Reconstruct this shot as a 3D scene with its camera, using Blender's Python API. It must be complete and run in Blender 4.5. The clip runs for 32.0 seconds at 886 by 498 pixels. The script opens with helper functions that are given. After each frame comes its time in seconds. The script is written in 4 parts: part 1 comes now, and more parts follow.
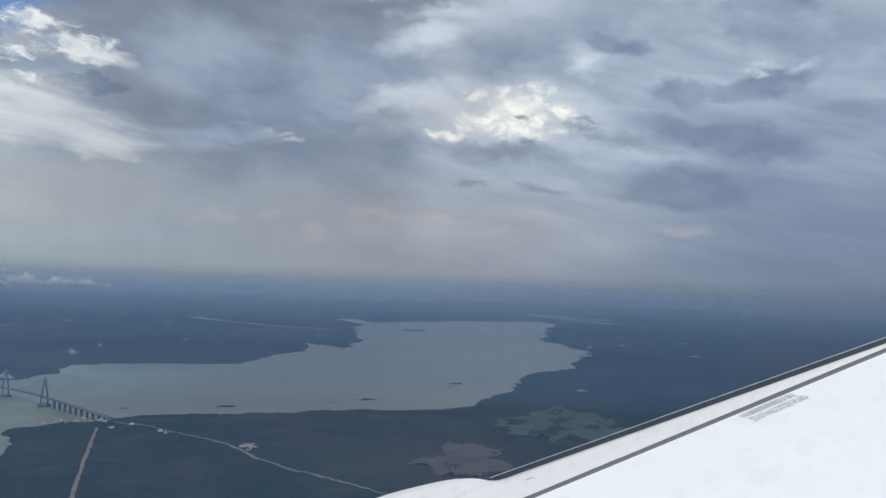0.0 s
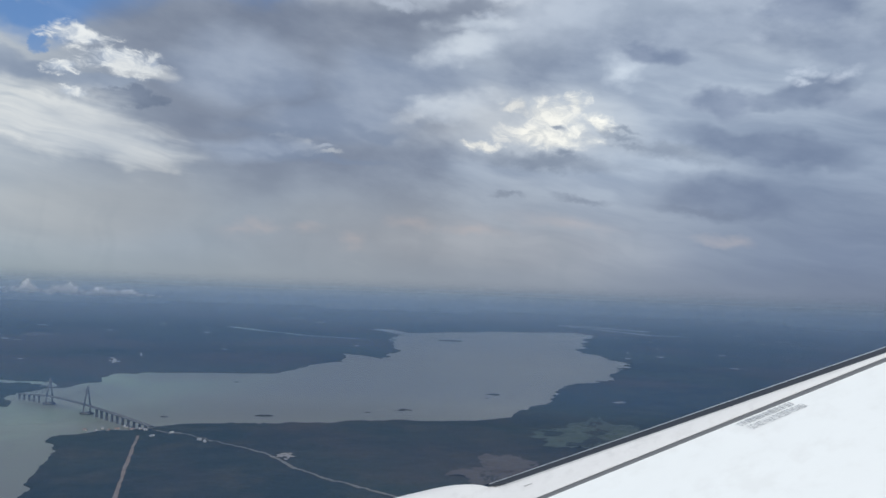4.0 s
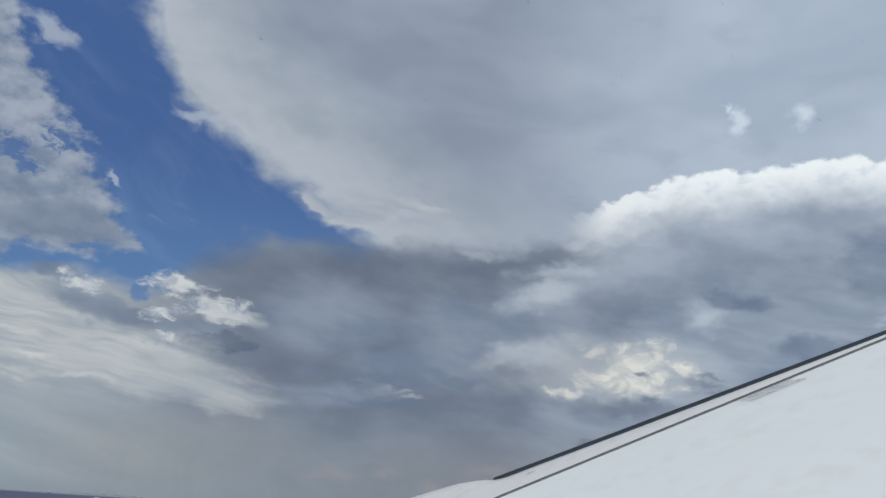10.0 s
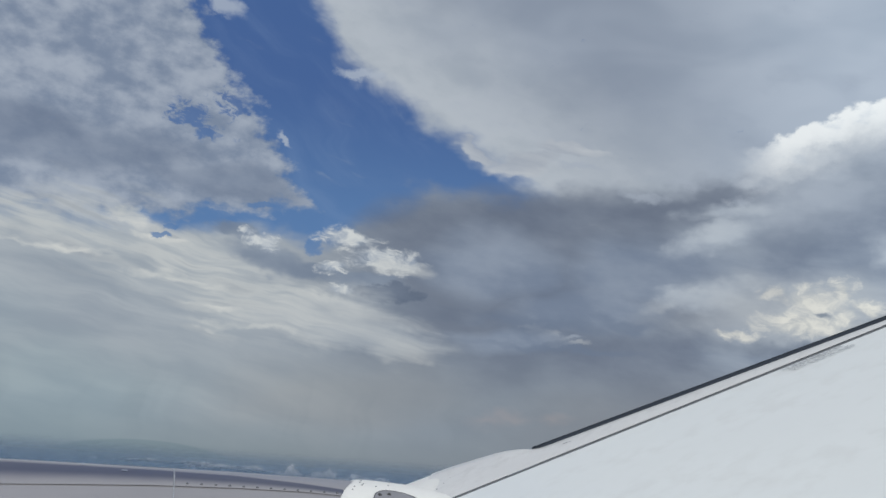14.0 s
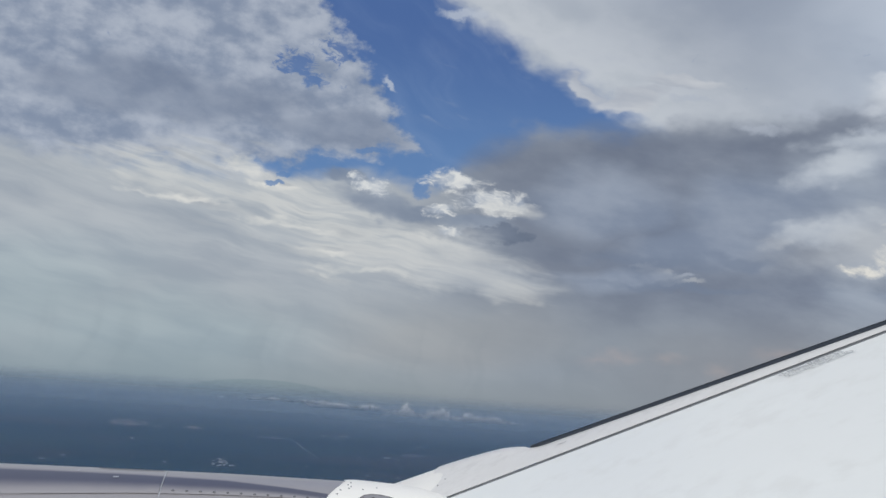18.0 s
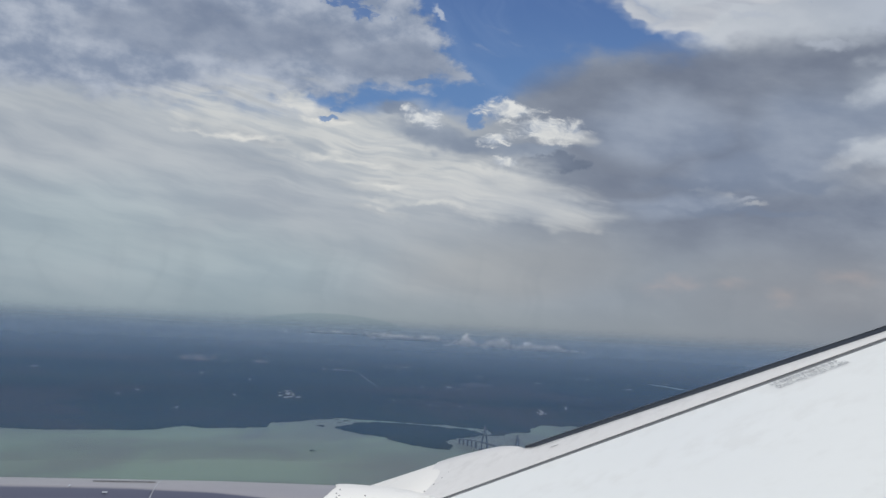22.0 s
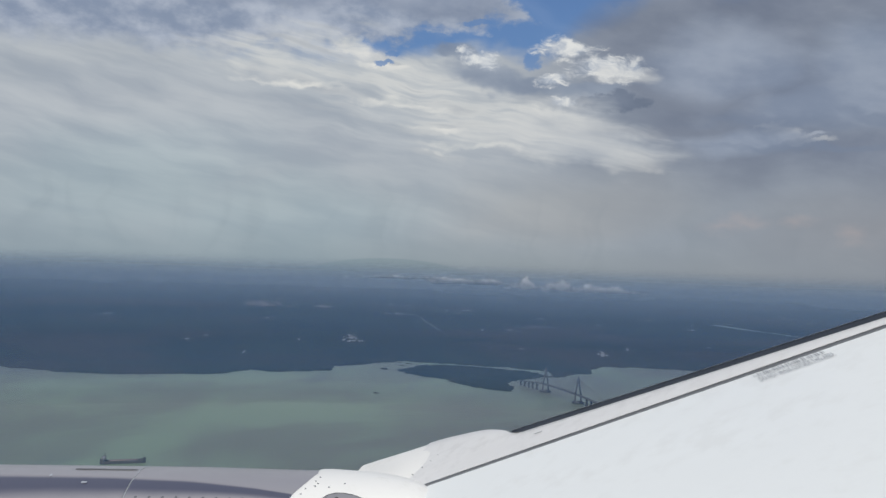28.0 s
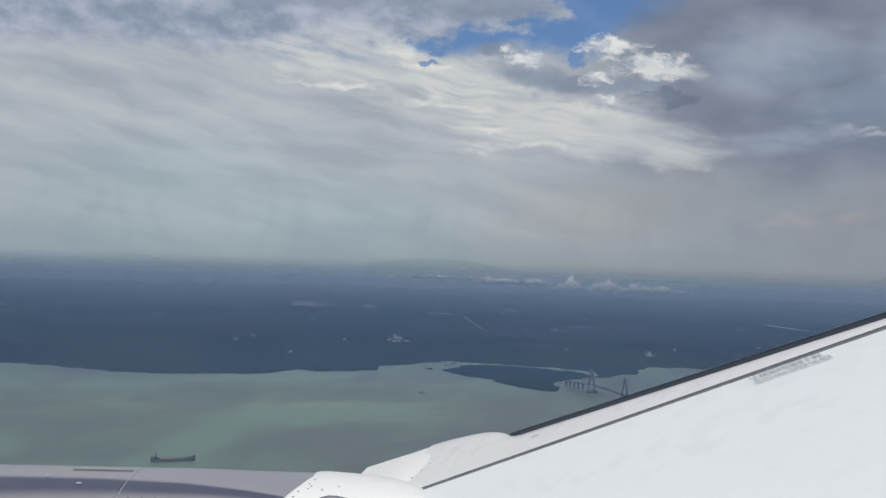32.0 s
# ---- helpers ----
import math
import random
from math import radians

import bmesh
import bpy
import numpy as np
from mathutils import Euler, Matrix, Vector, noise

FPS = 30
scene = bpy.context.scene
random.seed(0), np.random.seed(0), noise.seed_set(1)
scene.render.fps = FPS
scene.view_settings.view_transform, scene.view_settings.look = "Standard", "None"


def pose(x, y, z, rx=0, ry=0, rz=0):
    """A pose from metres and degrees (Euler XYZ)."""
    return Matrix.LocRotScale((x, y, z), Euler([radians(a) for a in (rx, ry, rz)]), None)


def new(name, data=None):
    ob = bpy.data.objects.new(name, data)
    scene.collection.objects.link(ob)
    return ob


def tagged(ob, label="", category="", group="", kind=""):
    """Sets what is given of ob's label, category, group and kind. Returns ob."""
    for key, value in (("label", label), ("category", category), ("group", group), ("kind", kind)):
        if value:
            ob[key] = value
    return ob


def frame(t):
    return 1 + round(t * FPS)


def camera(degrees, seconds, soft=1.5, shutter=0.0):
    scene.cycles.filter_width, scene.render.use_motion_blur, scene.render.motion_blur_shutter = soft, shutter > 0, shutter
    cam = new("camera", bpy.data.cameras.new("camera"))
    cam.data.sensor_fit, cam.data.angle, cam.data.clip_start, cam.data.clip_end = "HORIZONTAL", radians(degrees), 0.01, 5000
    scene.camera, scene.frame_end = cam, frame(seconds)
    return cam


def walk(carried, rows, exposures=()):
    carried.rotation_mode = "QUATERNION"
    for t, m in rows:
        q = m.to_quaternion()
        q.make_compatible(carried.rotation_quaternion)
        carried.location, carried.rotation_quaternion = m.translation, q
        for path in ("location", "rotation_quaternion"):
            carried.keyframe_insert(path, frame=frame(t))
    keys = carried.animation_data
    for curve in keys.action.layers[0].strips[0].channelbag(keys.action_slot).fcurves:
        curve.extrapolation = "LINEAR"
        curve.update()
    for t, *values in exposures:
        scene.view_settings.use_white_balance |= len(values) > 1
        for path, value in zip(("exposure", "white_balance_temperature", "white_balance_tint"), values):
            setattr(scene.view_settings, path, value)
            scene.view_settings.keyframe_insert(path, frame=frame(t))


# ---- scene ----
# The flight: the eye stays beside the wing while the aircraft turns, so the far land and the
# sky swing past.  Land and water are at about one seventh of life size; the aircraft is in metres.
cam = camera(53.0, 32.0)
ROWS = [
    (0.0, -0.860, -0.109, 101.200, 91.707, -2.031, -0.061),
    (0.5, -0.840, -0.118, 101.207, 91.720, -2.031, 0.223),
    (1.0, -0.824, -0.129, 101.209, 91.798, -2.042, 0.512),
    (1.5, -0.799, -0.138, 101.212, 91.862, -2.057, 0.741),
    (2.0, -0.772, -0.146, 101.211, 91.969, -2.070, 1.016),
    (2.5, -0.747, -0.149, 101.216, 92.008, -2.085, 1.332),
    (3.0, -0.730, -0.150, 101.223, 92.042, -2.107, 1.649),
    (3.5, -0.711, -0.156, 101.206, 92.202, -2.108, 1.957),
    (5.5, -0.668, -0.177, 101.109, 93.718, -2.145, 3.216),
    (6.0, -0.666, -0.191, 100.988, 95.432, -2.189, 3.289),
    (6.5, -0.658, -0.202, 100.856, 97.337, -2.565, 3.556),
    (7.0, -0.639, -0.212, 100.704, 99.372, -2.950, 3.942),
    (7.5, -0.609, -0.214, 100.549, 101.570, -3.250, 4.359),
    (8.0, -0.563, -0.209, 100.378, 103.900, -3.370, 4.836),
    (8.5, -0.516, -0.205, 100.242, 105.770, -2.860, 5.612),
    (9.0, -0.463, -0.204, 100.143, 107.360, -2.920, 5.999),
    (9.5, -0.381, -0.207, 100.084, 108.110, -3.210, 6.676),
    (10.0, -0.307, -0.213, 100.055, 107.830, -3.310, 7.322),
    (10.5, -0.232, -0.216, 100.045, 107.550, -3.320, 8.229),
    (11.0, -0.160, -0.212, 100.047, 107.190, -3.150, 9.926),
    (11.5, -0.086, -0.192, 100.059, 106.780, -2.900, 11.942),
    (12.0, -0.003, -0.164, 100.083, 106.570, -3.120, 13.749),
    (12.5, 0.067, -0.138, 100.102, 105.700, -3.430, 15.236),
    (13.0, 0.134, -0.119, 100.125, 104.960, -3.790, 16.132),
    (13.5, 0.197, -0.103, 100.163, 104.340, -3.830, 17.079),
    (14.0, 0.259, -0.085, 100.198, 103.760, -3.970, 18.046),
    (14.5, 0.341, -0.051, 100.238, 103.190, -4.110, 18.992),
    (16.5, 0.556, 0.012, 100.372, 101.140, -4.170, 22.739),
    (17.0, 0.620, 0.043, 100.407, 100.698, -4.368, 23.536),
    (17.5, 0.661, 0.067, 100.441, 100.160, -4.211, 24.302),
    (18.0, 0.709, 0.096, 100.487, 99.498, -4.040, 25.149),
    (18.5, 0.748, 0.121, 100.531, 98.854, -3.823, 25.949),
    (19.0, 0.775, 0.141, 100.584, 98.143, -3.620, 26.438),
    (19.5, 0.812, 0.166, 100.637, 97.389, -3.490, 27.106),
    (20.0, 0.825, 0.181, 100.674, 96.714, -3.447, 27.303),
    (20.5, 0.844, 0.200, 100.712, 96.121, -3.273, 27.623),
    (21.0, 0.873, 0.226, 100.744, 95.505, -3.129, 28.204),
    (21.5, 0.900, 0.255, 100.777, 95.164, -2.983, 28.646),
    (22.0, 0.929, 0.285, 100.811, 94.843, -2.850, 28.979),
    (22.5, 0.954, 0.309, 100.841, 94.300, -2.755, 28.769),
    (23.0, 0.968, 0.332, 100.855, 93.922, -2.677, 28.508),
    (23.5, 0.990, 0.359, 100.882, 93.297, -2.561, 29.028),
    (24.0, 1.010, 0.386, 100.908, 92.759, -2.468, 29.687),
    (24.5, 1.026, 0.409, 100.924, 92.255, -2.371, 30.209),
    (25.0, 1.040, 0.433, 100.935, 91.903, -2.276, 30.611),
    (25.5, 1.062, 0.468, 100.953, 91.683, -2.185, 31.031),
    (27.5, 1.127, 0.528, 100.987, 91.080, -2.004, 32.454),
    (28.0, 1.145, 0.553, 100.990, 91.048, -2.004, 32.834),
    (28.5, 1.160, 0.574, 100.997, 90.902, -1.942, 33.179),
    (29.0, 1.175, 0.594, 100.999, 90.853, -1.911, 33.502),
    (29.5, 1.190, 0.617, 101.003, 90.810, -1.879, 33.866),
    (30.0, 1.211, 0.642, 101.001, 90.865, -1.848, 34.237),
    (30.5, 1.227, 0.660, 100.996, 90.956, -1.820, 34.611),
    (31.0, 1.244, 0.676, 100.993, 91.010, -1.830, 35.013),
    (31.5, 1.261, 0.693, 100.996, 90.951, -1.760, 35.350),
    (32.0, 1.276, 0.716, 100.996, 90.954, -1.771, 35.713),
]
walk(cam, [(t, pose(x, y, z, rx, ry, rz)) for t, x, y, z, rx, ry, rz in ROWS],
     exposures=[(0.0, 0.21, 6350, 9), (3.5, 0.21, 6350, 9), (6.0, 0.07, 6350, 9), (7.0, -0.16, 6250, 9), (9.0, -0.22, 6250, 8), (11.0, -0.26, 6250, 8), (13.0, -0.25, 6300, 8), (16.5, -0.10, 6450, 9), (19.0, -0.02, 6500, 10), (25.0, 0.03, 6550, 10), (32.0, 0.03, 6550, 10)])

# ---------------------------------------------------------------- light
SUN_TO = Vector((0.30, -0.62, 0.72)).normalized()
sun = new("sun", bpy.data.lights.new("sun", "SUN"))
sun.data.energy, sun.data.angle, sun.data.color = 2.45, radians(12), (1.0, 0.95, 0.87)
sun.matrix_world = Matrix.Translation((0, 0, 160)) @ SUN_TO.to_track_quat("Z", "Y").to_matrix().to_4x4()


def lin(r, g, b):
    """8-bit display colour to linear."""
    f = lambda c: c / 12.92 if c <= 0.04045 else ((c + 0.055) / 1.055) ** 2.4
    return (f(r / 255), f(g / 255), f(b / 255), 1.0)


class Nodes:
    """Short hand for node trees."""

    def __init__(self, tree):
        self.t = tree
        tree.nodes.clear()

    def add(self, kind, **props):
        n = self.t.nodes.new(kind)
        for k, v in props.items():
            if k == "inp":
                for i, x in v.items():
                    self.put(n.inputs[i], x)
            elif k == "op":
                n.operation = v
            elif k == "kind2":
                n.gradient_type = v
            elif k == "vt":
                n.vector_type = v
        return n

    def put(self, socket, x):
        if isinstance(x, bpy.types.NodeSocket):
            self.t.links.new(x, socket)
        else:
            socket.default_value = x

    def math(self, op, a, b=0.0, clamp=False):
        n = self.add("ShaderNodeMath", op=op, inp={0: a, 1: b})
        n.use_clamp = clamp
        return n.outputs[0]

    def mix(self, fac, a, b, blend="MIX"):
        n = self.t.nodes.new("ShaderNodeMix")
        n.data_type, n.blend_type = "RGBA", blend
        self.put(n.inputs[0], fac), self.put(n.inputs[6], a), self.put(n.inputs[7], b)
        return n.outputs[2]

    def smooth(self, v, lo, hi, out=1.0):
        n = self.t.nodes.new("ShaderNodeMapRange")
        n.interpolation_type = "SMOOTHSTEP"
        for i, x in enumerate((v, lo, hi, 0.0, out)):
            self.put(n.inputs[i], x)
        return n.outputs[0]

    def noise(self, vec, scale, detail=5.0, rough=0.55, lac=2.0, dist=0.0):
        n = self.add("ShaderNodeTexNoise", inp={"Vector": vec, "Scale": scale, "Detail": detail, "Roughness": rough, "Lacunarity": lac, "Distortion": dist})
        return n

    def ramp(self, v, stops):
        n = self.t.nodes.new("ShaderNodeValToRGB")
        cr = n.color_ramp
        while len(cr.elements) < len(stops):
            cr.elements.new(0.5)
        for el, (p, c) in zip(cr.elements, stops):
            el.position, el.color = p, c
        self.put(n.inputs[0], v)
        return n.outputs[0]

    def scaled(self, vec, sx, sy, sz=1.0, rot=0.0, shift=0.0):
        """Turned by rot degrees, then stretched."""
        n = self.add("ShaderNodeMapping", inp={0: vec})
        n.vector_type = "TEXTURE"
        n.inputs["Location"].default_value = (shift * 7.3, shift * 3.1, 0)
        n.inputs["Scale"].default_value = (1 / sx, 1 / sy, 1 / sz)
        n.inputs["Rotation"].default_value = (0, 0, radians(rot))
        return n.outputs[0]


# ---------------------------------------------------------------- sky: broken cloud over a blue evening sky
world = bpy.data.worlds.new("sky")
scene.world = world
world.use_nodes = True
S = Nodes(world.node_tree)
gen = S.add("ShaderNodeTexCoord").outputs["Generated"]
sep = S.add("ShaderNodeSeparateXYZ", inp={0: gen})
az = S.math("MULTIPLY", S.math("ARCTAN2", S.math("MULTIPLY", sep.outputs[0], -1.0), sep.outputs[1]), 57.2958)
el = S.math("MULTIPLY", S.math("ARCSINE", sep.outputs[2]), 57.2958)
flat = S.add("ShaderNodeCombineXYZ", inp={0: az, 1: el}).outputs[0]


def warped(amount, scale, detail, stretch=1.0, shift=0.0):
    """Bearing and height in degrees, pushed about by turbulence."""
    col = S.noise(S.scaled(flat, 1.0, stretch, shift=shift), scale, detail, 0.6).outputs["Color"]
    off = S.add("ShaderNodeVectorMath", op="SUBTRACT", inp={0: col, 1: (0.5, 0.5, 0.5)}).outputs[0]
    n = S.add("ShaderNodeVectorMath", op="MULTIPLY_ADD", inp={0: off, 1: (amount * 1.6, amount, 0.0), 2: flat})
    return n.outputs[0]


SOFT = warped(4.0, 0.11, 2.0, 1.8)           # broad swells
MILD = warped(2.2, 0.30, 3.0, 1.6, 3.0)      # streaky edges
RAGS = warped(1.5, 0.60, 4.0, 1.3, 9.0)      # torn edges
EVEN = warped(1.6, 0.16, 2.0, 1.6, 1.0)
WISP = warped(6.0, 0.07, 2.0, 2.4, 5.0)
FINE = S.noise(S.scaled(flat, 0.50, 1.0, rot=8), 0.38, 5.0, 0.52).outputs[0]
STREAK = S.noise(S.scaled(EVEN, 0.20, 1.0, rot=10), 0.55, 5.0, 0.52).outputs[0]
THIN = S.noise(S.scaled(EVEN, 0.12, 1.0, rot=9), 1.4, 5.0, 0.52).outputs[0]
BROAD = S.noise(S.scaled(WISP, 0.45, 1.0), 0.16, 3.0, 0.5).outputs[0]
LUMPS = S.noise(S.scaled(flat, 0.66, 1.0), 0.85, 6.0, 0.54).outputs[0]
TORN = S.noise(S.scaled(MILD, 0.50, 1.0, rot=10), 1.5, 7.0, 0.6).outputs[0]
COMB = S.noise(S.scaled(SOFT, 0.25, 1.0, rot=33), 0.40, 5.0, 0.52).outputs[0]


def ellipse(vec, a, e, ra, re, turn):
    n = S.add("ShaderNodeMapping", inp={0: vec})
    n.vector_type = "TEXTURE"
    n.inputs["Location"].default_value = (a, e, 0)
    n.inputs["Rotation"].default_value = (0, 0, radians(turn))
    n.inputs["Scale"].default_value = (ra, re, 1)
    return S.add("ShaderNodeTexGradient", kind2="SPHERICAL", inp={0: n.outputs[0]}).outputs[1]


def blobs(vec, rows):
    """Greatest of soft ellipses; rows of bearing, height, half width, half height, turn."""
    best = None
    for row in rows:
        g = ellipse(vec, *row)
        best = g if best is None else S.math("MAXIMUM", best, g)
    return best


def above(vec, p, q):
    """Degrees by which a place lies on the upper side of the line from p to q, bearings falling from p to q."""
    da, de = q[0] - p[0], q[1] - p[1]
    n = math.hypot(da, de)
    u = (de / n, -da / n)
    dot = S.add("ShaderNodeVectorMath", op="DOT_PRODUCT", inp={0: vec, 1: (u[0], u[1], 0.0)}).outputs["Value"]
    return S.math("SUBTRACT", dot, p[0] * u[0] + p[1] * u[1])


def least(*values):
    best = values[0]
    for v in values[1:]:
        best = S.math("MINIMUM", best, v)
    return best


def rough(value, grain, amount):
    """A mask's value made uneven by a grain about one half."""
    return S.math("ADD", value, S.math("MULTIPLY", S.math("SUBTRACT", grain, 0.5), amount))


def tone(grain, dark, light, lo=0.3, hi=0.7):
    """Cloud colour between two display colours."""
    return S.mix(S.smooth(grain, lo, hi), lin(*dark), lin(*light))


def cloud(under, vec, rows, colour, lo=0.08, hi=0.5, opacity=0.9, grain=None, rag=0.5):
    """Lays one bank of cloud over what is behind it."""
    shape = blobs(vec, rows)
    mask = S.math("MULTIPLY", S.smooth(rough(shape, grain or FINE, rag), lo, hi, opacity), S.smooth(shape, 0.0, 0.22))
    return S.mix(mask, under, colour)


def tint(under, vec, rows, gain, strength=1.0, hi=0.8):
    """Lights or shades what is there, softly."""
    return S.mix(S.smooth(blobs(vec, rows), 0.0, hi, strength), under, S.mix(1.0, under, (*gain, 1), "MULTIPLY"))


# clear sky behind everything, veiled a little
nish = S.t.nodes.new("ShaderNodeTexSky")
nish.sky_type, nish.sun_disc = "NISHITA", False
nish.sun_elevation, nish.sun_rotation = radians(46), radians(154)
nish.altitude, nish.air_density, nish.dust_density = 900, 1.1, 0.6
blue = S.mix(0.85, S.mix(1.0, nish.outputs[0], (0.055, 0.055, 0.055, 1), "MULTIPLY"), S.mix(S.smooth(el, 13.0, 24.0), lin(98, 134, 184), lin(78, 108, 164)))
sky = S.mix(S.smooth(COMB, 0.45, 0.80, 0.22), blue, lin(140, 162, 198))

# high grey sheet, bright along the edge that it turns to the gap
rim = least(above(MILD, (30.24, 29.19), (25.84, 24.09)), above(MILD, (25.84, 24.09), (15.71, 18.44)))
rim = rough(rim, COMB, 3.0)
deck = S.mix(S.smooth(rim, 0.5, 11.0), tone(FINE, (182, 188, 196), (202, 206, 212)), S.mix(S.smooth(az, 9.0, -4.0), tone(BROAD, (146, 155, 171), (166, 174, 188)), tone(BROAD, (168, 178, 193), (186, 194, 207))))
deck = S.mix(S.smooth(FINE, 0.50, 0.80, 0.40), deck, lin(146, 156, 174))
sky = S.mix(S.smooth(rim, -0.5, 1.5, 0.97), sky, deck)
sky = cloud(sky, RAGS, [(25.6, 24.4, 2.0, 0.5, -2), (38.2, 25.3, 1.8, 0.5, 2), (35.7, 27.5, 2.8, 0.9, 22), (30.2, 19.7, 0.9, 0.4, 48)], lin(184, 192, 206), 0.05, 0.7, 0.75, LUMPS, 0.8)

# dimpled sheet on the other side of the gap
rim = least(S.math("MULTIPLY", above(RAGS, (35.98, 26.15), (27.14, 15.39)), -1.0), above(MILD, (43.24, 12.72), (25.65, 15.61)))
rim = rough(rim, LUMPS, 4.2)
sheet_col = tone(S.math("ADD", S.math("MULTIPLY", LUMPS, 0.6), S.math("MULTIPLY", FINE, 0.4)), (134, 146, 167), (178, 185, 198), 0.36, 0.66)
sheet_col = S.mix(S.smooth(blobs(SOFT, [(43.8, 17.1, 11.9, 2.2, -4), (32.1, 16.4, 5.6, 1.2, 5), (33.9, 16.4, 6.5, 1.1, 0)]), 0.0, 0.6, 0.75), sheet_col, tone(FINE, (118, 129, 150), (142, 152, 170)))
sky = S.mix(S.smooth(rim, -0.1, 1.1, 0.95), sky, sheet_col)
sky = S.mix(S.smooth(rough(blobs(RAGS, [(36.2, 20.2, 2.2, 1.4, 22), (33.8, 21.5, 1.9, 1.4, 12), (36.1, 20.1, 3.2, 1.6, 10)]), TORN, 2.6), 0.42, 0.80, 0.85), sky, blue)

# grey cloud field over all the lower sky
low = S.math("MULTIPLY", above(MILD, (52.99, 13.28), (25.95, 14.57)), -1.0)
low2 = S.math("MULTIPLY", above(MILD, (27.41, 14.03), (20.14, 17.71)), -1.0)
low3 = S.math("MULTIPLY", above(MILD, (20.14, 17.71), (0.08, 18.86)), -1.0)
field = S.math("MAXIMUM", low, least(low2, low3))
field_col = S.mix(S.smooth(az, 36.0, 14.0), tone(STREAK, (158, 166, 176), (184, 189, 194)), tone(FINE, (114, 122, 139), (132, 140, 155)))
sky = S.mix(S.smooth(rough(field, FINE, 2.4), -0.3, 1.4, 0.97), sky, field_col)
sky = cloud(sky, MILD, [(14.0, 19.4, 2.9, 0.9, -10), (10.6, 20.4, 3.4, 0.7, 8), (17.1, 20.1, 2.3, 0.5, 25)], tone(STREAK, (168, 174, 186), (206, 208, 212)), 0.02, 0.5, 0.85, FINE, 0.7)
# dark lilac-grey mass beside the gap, and its slate neighbour
sky = cloud(sky, SOFT, [(15.5, 13.3, 11.4, 5.4, 0), (12.5, 14.1, 9.5, 4.7, -2), (11.2, 14.0, 12.3, 4.7, -3), (18.1, 14.5, 9.5, 3.5, -5)], tone(FINE, (110, 119, 137), (128, 136, 152)), -0.05, 0.6, 0.75, STREAK, 0.5)
sky = cloud(sky, MILD, [(-0.2, 14.4, 7.3, 2.8, 1), (-1.8, 13.8, 7.1, 2.1, 0), (5.5, 13.3, 7.5, 2.9, -2)], tone(STREAK, (112, 121, 138), (130, 138, 153)), 0.0, 0.6, 0.6, FINE, 0.6)
sky = cloud(sky, RAGS, [(6.5, 17.6, 1.4, 0.4, 16), (3.3, 18.2, 1.5, 0.5, 18), (0.0, 16.9, 1.1, 0.5, -1), (-0.7, 18.2, 1.4, 0.5, 2), (6.0, 17.6, 2.2, 0.4, 8), (10.1, 19.4, 2.7, 0.3, 8), (10.2, 8.5, 0.9, 0.2, 1), (-5.0, 16.9, 1.0, 0.5, 2)], lin(176, 183, 196), 0.05, 0.8, 0.6, LUMPS, 0.8)

# streaky lit band below the gap
band = blobs(MILD, [(38.6, 12.3, 12.0, 3.4, 10), (27.8, 9.0, 12.0, 3.3, 10), (45.0, 12.8, 9.0, 2.1, 1), (33.0, 9.8, 13.9, 4.0, 10)])
lit = rough(rough(S.smooth(band, 0.0, 0.8), THIN, 1.3), FINE, 1.3)
sky = S.mix(S.smooth(lit, 0.25, 1.35, 0.9), sky, tone(THIN, (184, 189, 194), (216, 216, 213), 0.35, 0.65))
sky = S.mix(S.math("MULTIPLY", S.smooth(band, 0.0, 0.4), S.smooth(THIN, 0.52, 0.70, 0.5)), sky, lin(150, 158, 170))
sky = cloud(sky, MILD, [(39.1, 13.6, 2.7, 0.7, 7), (37.3, 12.7, 2.2, 0.4, 2), (39.3, 13.9, 2.5, 0.8, 9), (33.6, 8.8, 2.2, 0.3, 0), (25.6, 9.9, 3.3, 0.5, 6), (43.1, 11.3, 4.1, 0.4, 1), (35.9, 10.1, 4.7, 0.4, 2), (30.6, 7.7, 4.4, 0.4, 2)], tone(THIN, (196, 199, 200), (228, 226, 221)), 0.0, 1.0, 0.85, TORN, 1.4)
sky = cloud(sky, RAGS, [(37.3, 12.8, 0.7, 0.2, -7), (33.8, 14.3, 1.6, 0.5, 4), (31.3, 15.5, 1.5, 0.3, 0), (27.5, 13.2, 0.8, 0.9, 15), (28.2, 14.8, 1.9, 0.6, -14), (36.8, 13.3, 0.7, 0.2, -2)], blue, 0.05, 0.5, 0.8, LUMPS, 0.7)
# torn white clouds in the light, with grey ones before them
sky = cloud(sky, MILD, [(30.2, 12.0, 4.1, 1.1, 9), (28.2, 11.7, 3.0, 0.8, 6), (23.8, 11.3, 3.7, 0.7, -3), (32.6, 13.4, 2.2, 0.6, 8)], tone(FINE, (124, 136, 156), (148, 158, 174)), 0.02, 0.6, 0.85, LUMPS, 0.8)
sky = cloud(sky, RAGS, [(30.7, 13.1, 1.9, 0.7, 7), (31.7, 13.7, 0.9, 0.4, 19)], tone(TORN, (172, 180, 193), (226, 227, 226), 0.36, 0.66), 0.06, 0.70, 0.93, TORN, 1.9)
sky = cloud(sky, RAGS, [(22.8, 12.7, 3.6, 1.2, 3), (25.5, 13.8, 2.8, 0.9, 4), (26.1, 11.9, 1.6, 0.7, -4), (25.3, 10.6, 1.5, 0.4, 1), (21.1, 12.6, 1.3, 0.7, -3)], tone(TORN, (168, 177, 191), (226, 226, 224), 0.36, 0.66), 0.08, 0.72, 0.93, TORN, 1.9)
